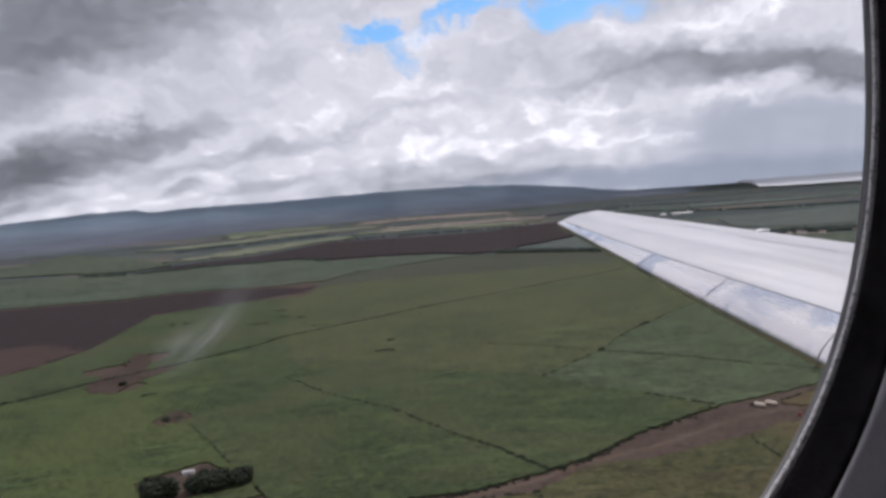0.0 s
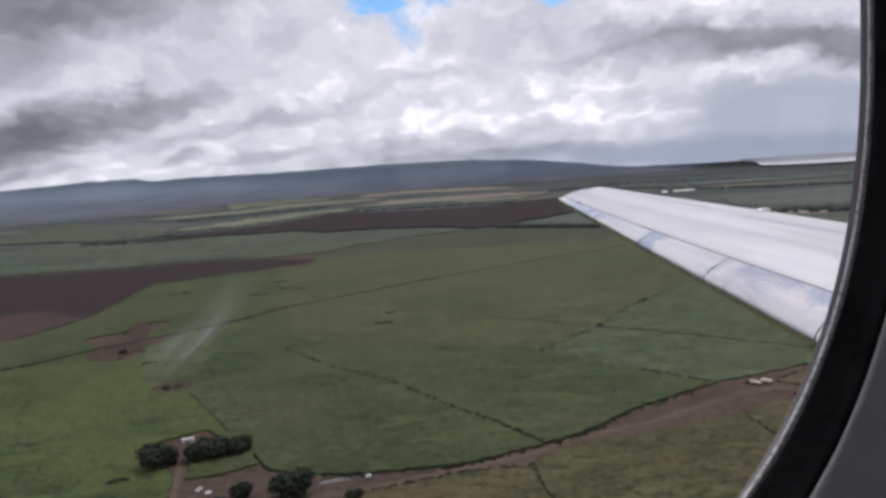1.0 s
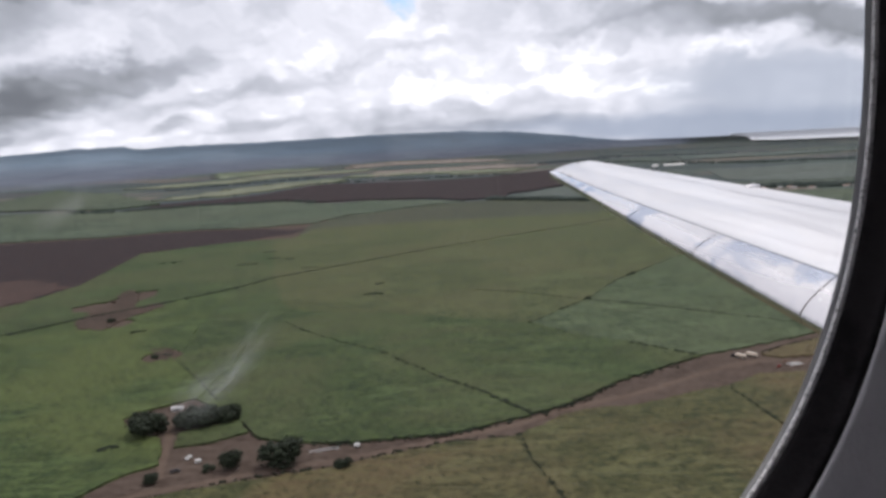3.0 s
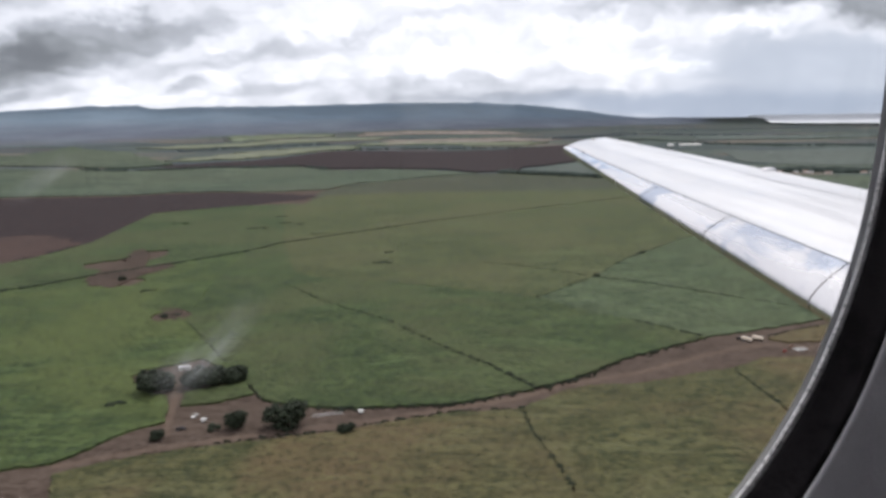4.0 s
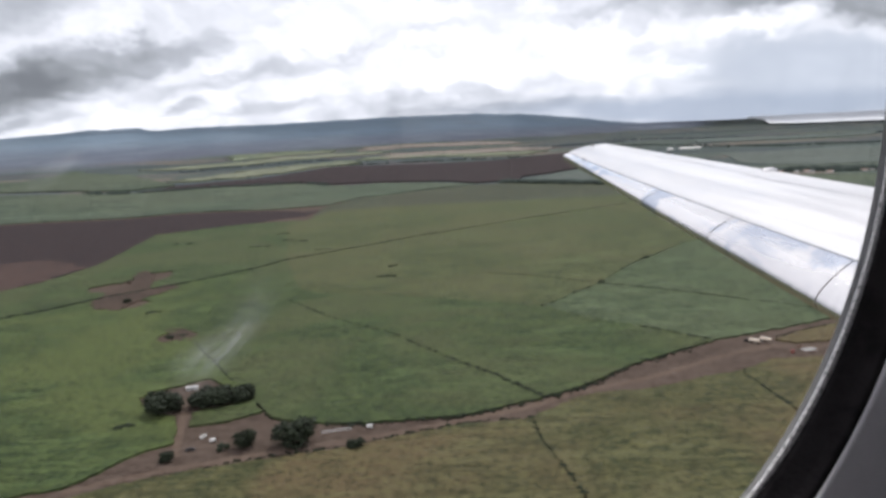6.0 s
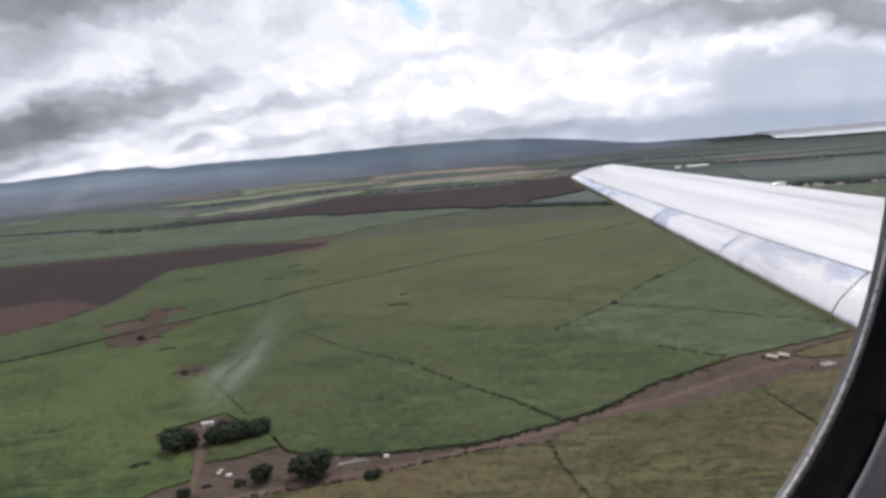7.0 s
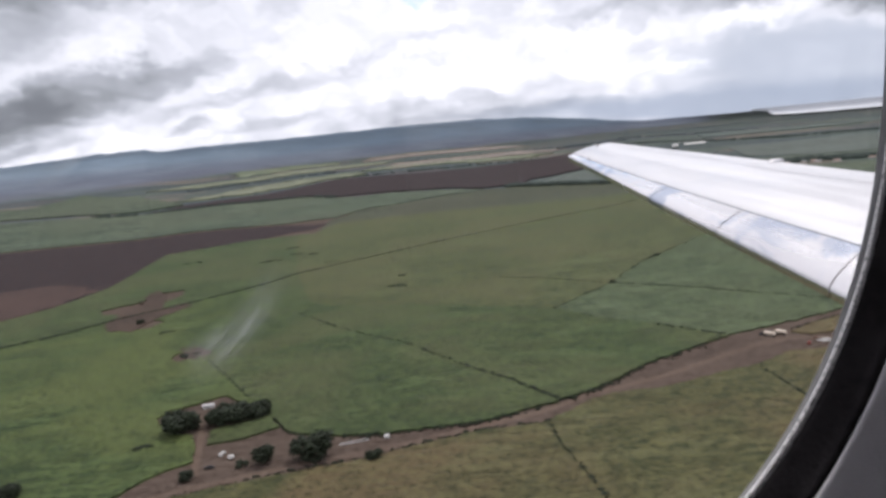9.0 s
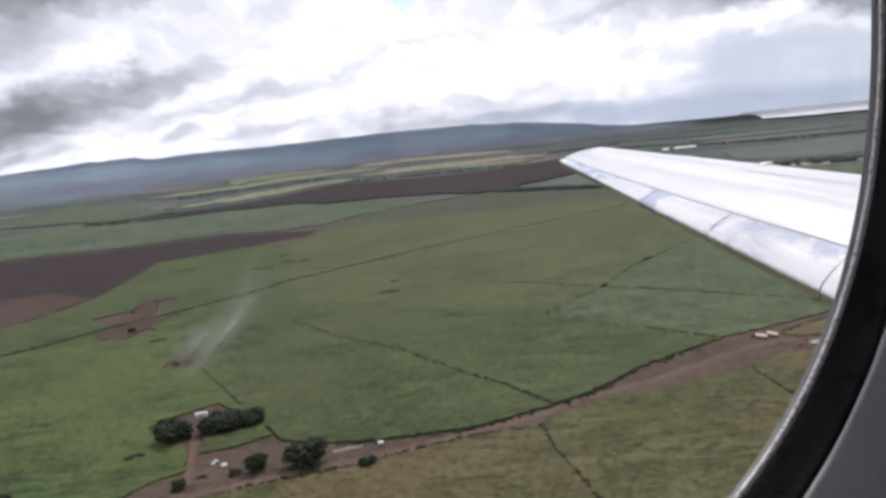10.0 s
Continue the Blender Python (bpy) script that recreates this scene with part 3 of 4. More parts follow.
field("yellow-green cane field along the farm road", [(38, 392), (19, 387), (2, 387), (-17, 380), (-41, 371), (-58, 363), (-75, 358), (-92, 354), (-116, 348), (-135, 342), (-152, 336), (-171, 327), (-187, 316), (-157, 257), (47, 234), (51, 269), (51, 296), (48, 322), (40, 361)], CANE_DRY, 1.5, 2.6, 0.3)
field("green cane field with bare brown patches", [(-547, 590), (-459, 684), (-422, 718), (-391, 764), (-321, 834), (-261, 913), (-228, 977), (-312, 1355), (-293, 1441), (-360, 1434), (-423, 1416), (-541, 1317), (-512, 1120), (-495, 997), (-511, 881), (-543, 818), (-639, 696)], CANE, 1.5, 7.0, -0.8, 0.8, [(-378, 885, 20, 50), (-392, 828, 38, 30)])
field("long olive green cane field beside a dark track", [(-228, 977), (-312, 1355), (-293, 1441), (-275, 1604), (-154, 1645), (-26, 1662), (101, 1652), (228, 1655), (358, 1671), (529, 1693), (698, 1797), (360, 1504), (75, 1268), (-107, 1095)], CANE_OLIVE, 1.5, 11, -0.8, 0.8)
field("dull brown-green stubble strip", [(-293, 1441), (-300, 1692), (-250, 1908), (-152, 1997), (-30, 2138), (74, 2195), (206, 2197), (404, 2021), (618, 1927), (529, 1693), (358, 1671), (228, 1655), (101, 1652), (-26, 1662), (-154, 1645), (-275, 1604)], CANE_DULL, 1.2, 16, -3, 4)
field("dark brown ploughed field", [(-1413, 1588), (-1049, 1623), (-860, 1634), (-731, 1638), (-647, 1691), (-558, 1703), (-418, 1679), (-329, 1623), (-295, 1665), (-310, 1527), (-352, 1499), (-395, 1440), (-441, 1404), (-513, 1357), (-547, 1335), (-515, 1126), (-499, 1007), (-515, 889), (-549, 828), (-650, 709)], PLOUGHED, 0.5, 14, 1, 3)
field("red-brown turned soil at the ploughed field edge", [(-549, 828), (-515, 889), (-505, 986), (-581, 1055), (-644, 1060), (-679, 1034), (-820, 905), (-650, 709)], PLOUGHED_RED, 0.9, 10, 2.0, 8)
field("grey-green cane strip beyond the ploughed field", [(-2451, 2783), (-1786, 2796), (-1525, 2726), (-1124, 2548), (-974, 2577), (-851, 2635), (-705, 2628), (-547, 2658), (-435, 2483), (-330, 2413), (-222, 2461), (-31, 2354), (75, 2218), (-30, 2160), (-153, 2016), (-252, 1926), (-299, 1753), (-425, 1707), (-567, 1732), (-658, 1720), (-743, 1664), (-873, 1661), (-1066, 1649), (-1435, 1614)], CANE_FAR_HAZE, 2.5, 22, 0.5, 4)
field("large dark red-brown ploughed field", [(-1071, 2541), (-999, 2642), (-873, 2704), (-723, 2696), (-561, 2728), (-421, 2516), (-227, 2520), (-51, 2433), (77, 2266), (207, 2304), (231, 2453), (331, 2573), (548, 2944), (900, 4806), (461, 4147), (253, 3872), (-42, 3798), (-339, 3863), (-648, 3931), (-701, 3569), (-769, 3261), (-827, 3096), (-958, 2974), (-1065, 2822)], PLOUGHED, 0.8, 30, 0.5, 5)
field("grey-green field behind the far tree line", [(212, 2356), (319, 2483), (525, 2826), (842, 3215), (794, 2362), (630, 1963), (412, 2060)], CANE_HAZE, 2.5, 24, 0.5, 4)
field("pale sunlit green field under the mountains", [(-1260, 3149), (-1106, 3133), (-926, 3279), (-806, 3543), (-763, 4059), (-541, 4294), (-650, 4879), (-894, 4579), (-1068, 4143), (-1170, 3649), (-1228, 3264)], CANE_PALE_SUNLIT, 2.5, 40, 3, 45)
field("pale sunlit green strip on the far plain", [(-2080, 4867), (-1926, 5380), (-1630, 5831), (-1507, 6704), (-1158, 7110), (-663, 7086), (-604, 6440), (-994, 6087), (-1269, 5630), (-1401, 4999), (-1672, 4662)], CANE_PALE_SUNLIT, 2.0, 60, 3, 45)
field("pale green strip on the far plain", [(-2407, 7971), (-2014, 8984), (-1508, 9295), (-1286, 7907), (-1664, 7409), (-1864, 6321)], CANE_PALE_SUNLIT, 2.0, 70, 3, 45)
field("tan harvested strip on the far plain", [(-421, 4836), (-52, 5196), (353, 5330), (686, 5247), (762, 5820), (431, 6463), (-60, 6271), (-525, 6089)], CANE_TAN, 2.0, 70, 3, 45)
field("tan harvested strip on the far plain", [(-963, 7761), (-476, 8678), (243, 8366), (717, 7988), (810, 8997), (306, 10408), (-594, 10902), (-1159, 9990)], CANE_TAN, 2.0, 80, 3, 45)
field("pale green strip on the far plain", [(-564, 4791), (-200, 4906), (198, 4601), (512, 4595), (562, 5029), (224, 5161), (-225, 5548), (-594, 5418)], CANE_PALE_SUNLIT, 2.0, 60, 3, 45)
field("dark green far field at the mountain foot", [(-2704, 3076), (-1887, 2956), (-1609, 2878), (-1181, 2680), (-1094, 2900), (-1319, 3298), (-1798, 4108), (-2699, 5239), (-2282, 3878), (-4105, 4689)], CANE_FAR_HAZE, 2.5, 50, 3, 6)
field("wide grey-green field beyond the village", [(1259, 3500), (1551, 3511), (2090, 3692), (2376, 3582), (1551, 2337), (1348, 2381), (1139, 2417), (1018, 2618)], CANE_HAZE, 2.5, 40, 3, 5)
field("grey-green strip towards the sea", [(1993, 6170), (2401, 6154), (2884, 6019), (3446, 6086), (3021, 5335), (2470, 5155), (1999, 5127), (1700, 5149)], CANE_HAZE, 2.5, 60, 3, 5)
field("green field behind the village houses", [(777, 2001), (945, 2007), (1102, 1947), (1208, 1820), (913, 1302), (877, 1549), (735, 1563)], CANE_FAR_HAZE, 2.5, 24, 1, 5)
# flat bare soil patches, raised as slabs so they cover the crop top
field("bare brown soil mound beside the field track", [(-386, 753), (-363, 715), (-336, 707), (-337, 741), (-328, 775), (-314, 817), (-327, 840), (-349, 815), (-377, 898), (-404, 940), (-407, 913), (-383, 837), (-392, 801)], SOIL_DARK, 1.9, 6.0, 0.0, 2)
field("small bare soil mound in the cane", [(-259, 625), (-234, 584), (-222, 581), (-222, 604), (-239, 622)], SOIL_DARK, 1.7, 4.0, 0.0, 1.5)

# ---- trees ----
ICO = None


def ico():
    global ICO
    if ICO is None:
        bm = bmesh.new()
        bmesh.ops.create_icosphere(bm, subdivisions=1, radius=1)
        bm.verts.index_update()
        ICO = (np.array([v.co[:] for v in bm.verts]), [tuple(v.index for v in f.verts) for f in bm.faces])
        bm.free()
    return ICO


def leaf_mass(rng, blobs, clumps, leaves, size):
    """Clumps and loose leaves spread over a few overlapping lobes."""
    iv, fi = ico()
    verts, faces = [], []
    weights = np.array([b[3] for b in blobs])
    weights = weights / weights.sum()
    for k in range(clumps + leaves):
        bx, by, bz, rad, flat = blobs[rng.choice(len(blobs), p=weights)]
        d = rng.normal(size=3)
        d /= np.linalg.norm(d)
        r = rad * rng.uniform(0.55, 1.06) if k < clumps else rad * rng.uniform(0.85, 1.22)
        c = np.array((bx, by, bz)) + d * r * np.array((1, 1, flat))
        base = len(verts)
        if k < clumps:
            s = size * rng.uniform(0.6, 1.4)
            pts = iv * (1 + rng.uniform(-0.35, 0.35, (len(iv), 1))) * s * np.array((1, 1, 0.7)) + c
            verts += pts.tolist()
            faces += [tuple(base + i for i in f) for f in fi]
        else:
            a, b = rng.normal(size=3), rng.normal(size=3)
            a, b = a / np.linalg.norm(a) * size * 0.5, b / np.linalg.norm(b) * size * 0.35
            verts += [(c - a).tolist(), (c + b).tolist(), (c + a).tolist(), (c - b).tolist()]
            faces.append((base, base + 1, base + 2, base + 3))
    return verts, faces


def tree(label, x, y, height, width, seed, depth=None, mat=None, lobes=9, kind_name="tree", group="farmyard trees"):
    rng = np.random.default_rng(seed)
    depth = depth or width
    p, k = far(x, y)
    root = new(kind_name)
    root.location = p
    tagged(root, label, "tree" if kind_name == "tree" else "bush", group)
    h = height * k
    bm = rod_bm((0, 0, -0.3), (0.02 * h, 0, h * 0.5), 0.045 * h, 0.025 * h, 8)
    for i in range(6):
        a = i * 1.05 + rng.uniform(-0.3, 0.3)
        limb = rod_bm((0.01 * h, 0, h * rng.uniform(0.25, 0.45)), (math.cos(a) * width * 0.32 * k, math.sin(a) * depth * 0.32 * k, h * rng.uniform(0.55, 0.8)), 0.018 * h, 0.006 * h, 6)
        me = bpy.data.meshes.new("limb")
        limb.to_mesh(me)
        limb.free()
        bm.from_mesh(me)
        bpy.data.meshes.remove(me)
    part("trunk", bm, BARK, root)
    blobs = []
    for i in range(lobes):
        a, q = rng.uniform(0, 2 * math.pi), math.sqrt(rng.uniform(0, 1))
        rad = min(width, depth, height * 1.3) * rng.uniform(0.26, 0.38) * k
        blobs.append((math.cos(a) * q * width * 0.34 * k, math.sin(a) * q * depth * 0.34 * k, h * rng.uniform(0.34, 0.74), rad, 0.85))
    v, f = leaf_mass(rng, blobs, 420, 1300, max(0.35, width * 0.062) * k)
    v = [(a, b, max(c, 0.05)) for a, b, c in v]
    mesh_ob("crown", v, f, mat or LEAF, root)
    return root


tree("broad dark green shade tree beside the shed", -177.5, 422.2, 13, 26, 1)
tree("dark green tree in the grove behind the yard", -160.6, 433.1, 10, 20, 2)
tree("dark green tree in the grove behind the yard", -149.3, 434.5, 10.5, 22, 3)
tree("dark green tree at the end of the grove", -136.9, 437.6, 9, 20, 4)
tree("round dark tree standing in the dirt yard", -117.4, 367.7, 9, 13, 5)
tree("large round dark tree at the field corner", -91, 368.6, 13, 21, 6)
tree("low dark bush beside the farm road", -56.2, 361.7, 5, 9, 7, kind_name="bush")
tree("low dark bush beside the yard lane", -152.9, 355.2, 5, 8, 8, kind_name="bush")
tree("scrubby low bush in the bare yard", -128.4, 366.9, 2.6, 9, 9, kind_name="bush", lobes=5)
tree("small bush on the bare soil patch", -342.7, 740.7, 5, 9, 10, kind_name="bush", group="field bushes")
tree("dark green tree behind the farm lane", -244.4, 352.5, 8, 14, 21)
tree("small bush at the track crossing", 225.7, 868.1, 3.5, 9, 11, kind_name="bush", group="field bushes", lobes=5)
tree("small bush at the roadside corner", 145.2, 738.2, 3, 8, 12, kind_name="bush", group="field bushes", lobes=5)


def scrub_line(label, ends, count, height, seed, mat, wide=4.0, bumpy=0.6):
    """A belt of bushes and trees too far off or too close together to count."""
    rng = np.random.default_rng(seed)
    iv, fi = ico()
    verts, faces = [], []
    for i in range(count):
        t = rng.uniform(0, len(ends) - 1)
        a, b = ends[int(t)], ends[min(int(t) + 1, len(ends) - 1)]
        u = t - int(t)
        x, y = a[0] + (b[0] - a[0]) * u + rng.normal(0, wide), a[1] + (b[1] - a[1]) * u + rng.normal(0, wide)
        s = height * rng.uniform(1 - bumpy, 1)
        for _ in range(5):
            c = np.array((x + rng.normal(0, s * 0.4), y + rng.normal(0, s * 0.4), s * rng.uniform(0.25, 0.75)))
            base = len(verts)
            pts = iv * (1 + rng.uniform(-0.35, 0.35, (len(iv), 1))) * s * rng.uniform(0.22, 0.45) + c
            up = land(x, y)
            verts += [far(q[0], q[1], q[2] + up)[0] for q in pts]
            faces += [tuple(base + j for j in f) for f in fi]
    return tagged(mesh_ob("scrub", verts, faces, mat), label, "scrub", "scrub belts", "stuff")


scrub_line("dark tree belt along a far field edge", [(150, 2246), (272, 2131), (404, 2021), (547, 1986)], 420, 13, 31, LEAF_FAINT_HAZE, 9)
scrub_line("tree belt round the village houses", [(945, 2180), (1040, 2173), (1128, 2126), (1229, 2083)], 420, 13, 32, LEAF_FAINT_HAZE, 30)
scrub_line("dark weeds along the long field track", [(-518, 616), (-459, 684), (-422, 718), (-391, 764), (-356, 799), (-321, 834), (-261, 909), (-227, 972), (-181, 1021), (-107, 1095), (-41, 1164), (75, 1268), (186, 1363), (359, 1505)], 1700, 2.6, 33, LEAF, 1.5)
scrub_line("dark weeds along the cane track", [(-170, 722), (-116, 643), (-55, 580), (-6, 503), (20, 470), (36, 444), (48, 424)], 420, 2.1, 34, LEAF, 0.6)
scrub_line("scrub along the edge of the dirt road", [(-111, 407), (-68, 393), (-49, 394), (-23, 397), (-1, 399), (16, 406), (47, 421), (65, 432), (82, 445), (114, 475), (152, 501), (183, 523)], 330, 1.9, 35, LEAF, 2.0)
scrub_line("weeds on the lower edge of the road", [(-153, 338), (-117, 351), (-92, 357), (-75, 360), (-41, 373), (-17, 383), (2, 389), (33, 392)], 170, 1.3, 36, LEAF, 1.2)
scrub_line("weeds along a cane field boundary", [(76, 651), (144, 739), (201, 837), (232, 877), (300, 963)], 230, 2.2, 37, LEAF, 0.7)
scrub_line("weeds along a track between cane fields", [(31, 823), (85, 789), (144, 736), (194, 701), (238, 659), (299, 601)], 420, 2.1, 38, LEAF, 0.6)
scrub_line("weeds along a track to the road", [(143, 570), (172, 539), (184, 524)], 110, 2.1, 39, LEAF, 0.6)
scrub_line("dark weeds down a field track", [(178, 455), (180, 423), (183, 392)], 170, 1.8, 40, LEAF, 0.4)
scrub_line("dark weeds down a field track", [(37, 393), (40, 361), (48, 322), (51, 301)], 230, 1.8, 41, LEAF, 0.4)
scrub_line("weeds from the bare patch to the grove", [(-219, 582), (-186, 528), (-157, 480), (-113, 410)], 150, 1.9, 42, LEAF, 0.5)
scrub_line("weeds along the verge strip", [(221, 522), (257, 541), (285, 555)], 60, 1.2, 51, LEAF, 0.8)
scrub_line("dark hedge along the upper edge of a ploughed field", [(-1090, 2538), (-986, 2609), (-862, 2669), (-714, 2662), (-527, 2662), (-416, 2486)], 200, 9, 43, LEAF_FAINT_HAZE, 8)
scrub_line("scattered dark trees on the grey-green field", [(-1336, 2649), (-1213, 2565), (-1127, 2531)], 60, 10, 50, LEAF_FAINT_HAZE, 12)
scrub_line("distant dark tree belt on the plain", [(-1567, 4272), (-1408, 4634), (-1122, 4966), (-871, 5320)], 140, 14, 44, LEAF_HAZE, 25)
scrub_line("distant dark tree belt on the plain", [(-673, 4084), (-365, 4169), (-45, 4173), (461, 4147)], 140, 12, 52, LEAF_FAINT_HAZE, 25)
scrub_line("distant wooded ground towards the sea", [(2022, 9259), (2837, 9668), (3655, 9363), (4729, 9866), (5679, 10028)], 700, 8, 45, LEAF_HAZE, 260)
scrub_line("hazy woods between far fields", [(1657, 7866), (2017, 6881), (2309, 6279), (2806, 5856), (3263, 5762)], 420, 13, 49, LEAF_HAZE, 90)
scrub_line("hazy woods between far fields", [(1236, 5487), (1440, 5184), (1568, 4355), (1785, 4040), (2244, 3964)], 330, 12, 48, LEAF_FAINT_HAZE, 45)
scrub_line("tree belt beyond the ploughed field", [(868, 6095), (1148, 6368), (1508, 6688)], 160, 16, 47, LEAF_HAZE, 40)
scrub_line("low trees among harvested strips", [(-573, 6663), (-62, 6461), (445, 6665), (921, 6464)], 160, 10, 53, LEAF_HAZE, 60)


HOLLOWS = [(-442, 1174, 20, 34), (-301, 1112, 15, 20), (-294, 1250, 9, 12), (-269, 1168, 10, 7), (-242, 1153, 8, 7), (-193, 1051, 14, 7), (-80, 825, 11, 10), (-80, 888, 6, 7), (-239, 600, 9, 12), (-196, 402, 4, 9), (-297, 692, 6, 6)]
for i, (cx, cy, rx, ry) in enumerate(HOLLOWS):
    scrub_line("dark weedy hollow in the cane", [(cx - rx * 0.7, cy - ry * 0.2), (cx + rx * 0.7, cy + ry * 0.2)], 70, 2.3, 60 + i, LEAF, min(rx, ry) * 0.3)


def lane(label, pts, width, mat, lift=0.06):
    """A worn wheel track, uneven along its edges."""
    rng = np.random.default_rng(len(pts) * 7 + int(abs(pts[0][0])))
    mid = []
    for (x0, y0), (x1, y1) in zip(pts, pts[1:]):
        k = max(2, int(math.hypot(x1 - x0, y1 - y0) / 3))
        mid += [(x0 + (x1 - x0) * i / k, y0 + (y1 - y0) * i / k) for i in range(k)]
    mid.append(pts[-1])
    verts, faces = [], []
    for i, (x, y) in enumerate(mid):
        p, q = mid[max(0, i - 1)], mid[min(len(mid) - 1, i + 1)]
        t = Vector((q[0] - p[0], q[1] - p[1])).normalized()
        for side in (-1, -0.4, 0.4, 1):
            w = width / 2 * side * (1 + rng.normal(0, 0.16))
            verts.append((x - t.y * w, y + t.x * w, lift if abs(side) < 1 else 0.0))
    for i in range(len(mid) - 1):
        for j in range(3):
            a = 4 * i + j
            faces.append((a, a + 1, a + 5, a + 4))
    tagged(mesh_ob("road", verts, faces, mat, smooth=True), label, "dirt road", kind="structure")


lane("pale worn wheel track along the dirt road", [(-192, 325), (-175, 334), (-155, 343), (-137, 349), (-118, 355), (-94, 363), (-71, 369), (-47, 376), (-23, 385), (2, 395), (32, 406), (49, 416), (66, 428), (87, 437), (119, 451), (154, 473), (188, 494), (221, 507), (249, 501), (284, 508)], 5.5, LANE)
lane("reddish lane between the yard and the grove", [(-151, 359), (-160, 389), (-168, 423), (-181, 451), (-196, 450)], 5.0, LANE, 0.09)


# ---- buildings and vehicles ----
def house(label, x, y, w, d, h, turn, wall=None, roof=None, group="village houses", name="house", category="house"):
    p, k = far(x, y)
    root = new(name)
    root.matrix_world = Matrix.Translation(p) @ pose(0, 0, 0, 0, 0, turn)
    tagged(root, label, category, group)
    w, d, h = w * k, d * k, h * k
    part("wall", box_bm(0, 0, -0.2, w, d, h + 0.2), wall or WALLS, root)
    e, t = 0.4 * k, 0.15 * k
    rise = d * 0.28
    v = []
    for dz in (0, -t):
        for sx in (-1, 1):
            v += [(sx * (w / 2 + e), -d / 2 - e, h - 0.1 * k + dz), (sx * (w / 2 + e), 0, h + rise + dz), (sx * (w / 2 + e), d / 2 + e, h - 0.1 * k + dz)]
    f = [(0, 3, 4, 1), (1, 4, 5, 2), (6, 7, 10, 9), (7, 8, 11, 10), (0, 6, 9, 3), (2, 5, 11, 8), (0, 1, 7, 6), (1, 2, 8, 7), (3, 9, 10, 4), (4, 10, 11, 5)]
    mesh_ob("roof", v, f, roof or TIN, root)
    gable = [(sx * w / 2, sy * d / 2, h) for sx in (-1, 1) for sy in (-1, 1)] + [(-w / 2, 0, h + rise - t), (w / 2, 0, h + rise - t)]
    mesh_ob("gable", gable, [(0, 1, 4), (2, 5, 3), (0, 4, 5, 2), (1, 3, 5, 4)], wall or WALLS, root)
    part("door", box_bm(0, -d / 2 - 0.03 * k, 0, 1.0 * k, 0.08 * k, 2.05 * k), DARK, root)
    for sx in (-0.3, 0.3):
        part("window", box_bm(sx * w, -d / 2 - 0.02 * k, 1.0 * k, 1.1 * k, 0.06 * k, 1.0 * k), CAR_GLASS, root)
    return root


rng = np.random.default_rng(77)
for i in range(16):
    u = i / 15
    house(("white", "grey", "pale")[i % 3] + " tin-roofed house among the village trees", 910 + 360 * u + rng.uniform(-20, 20), 2085 + rng.uniform(-35, 45), rng.uniform(12, 24), rng.uniform(8, 11), 4.0, rng.uniform(-30, 30), WHITE if i % 5 == 0 else WALLS, VILLAGE_ROOF if i % 3 else RUST_ROOF)
house("long white warehouse beside far trees", 1358.6, 4262, 125, 16, 6, 8, WHITE, TIN, "far sheds", "warehouse", "warehouse")
house("small white shed beside far trees", 1225.4, 4189.6, 30, 18, 8, 8, WHITE, TIN, "far sheds", "shed", "shed")
house("white tin-roofed shed between the grove trees", -178.1, 464.3, 7, 2.6, 2.2, 12, WHITE, TIN, "farm sheds", "shed", "shed")
house("small white tin-roofed shed at the grove edge", -195, 442.1, 4.5, 2.6, 2.2, 70, WHITE, TIN, "farm sheds", "shed", "shed")


def wheel(parent, x, y, r, w=0.3):
    ob = part("wheel", rod_bm((x, y - w / 2, r), (x, y + w / 2, r), r, None, 14), TYRE, parent)
    part("rim", rod_bm((x, y - w / 2 - 0.01, r), (x, y + w / 2 + 0.01, r), r * 0.5, None, 10), TIN, ob)


def capsule_bm(a, b, r, seg=20):
    """A tank shell with dished ends."""
    a, b = Vector(a), Vector(b)
    ax = (b - a).normalized()
    bm = bmesh.new()
    rings = []
    length = (b - a).length
    prof = [(-0.32 * r, 0.02 * r), (-0.28 * r, 0.45 * r), (-0.16 * r, 0.8 * r), (0, r), (length * 0.5, r * 1.001), (length, r), (length + 0.16 * r, 0.8 * r), (length + 0.28 * r, 0.45 * r), (length + 0.32 * r, 0.02 * r)]
    turn = ax.to_track_quat("Z", "Y").to_matrix()
    for s, q in prof:
        rings.append([bm.verts.new(a + turn @ Vector((math.cos(2 * math.pi * i / seg) * q, math.sin(2 * math.pi * i / seg) * q, s))) for i in range(seg)])
    for p, q in zip(rings, rings[1:]):
        for i in range(seg):
            bm.faces.new((p[i], p[(i + 1) % seg], q[(i + 1) % seg], q[i]))
    bm.faces.new(rings[0][::-1])
    bm.faces.new(rings[-1])
    return bm


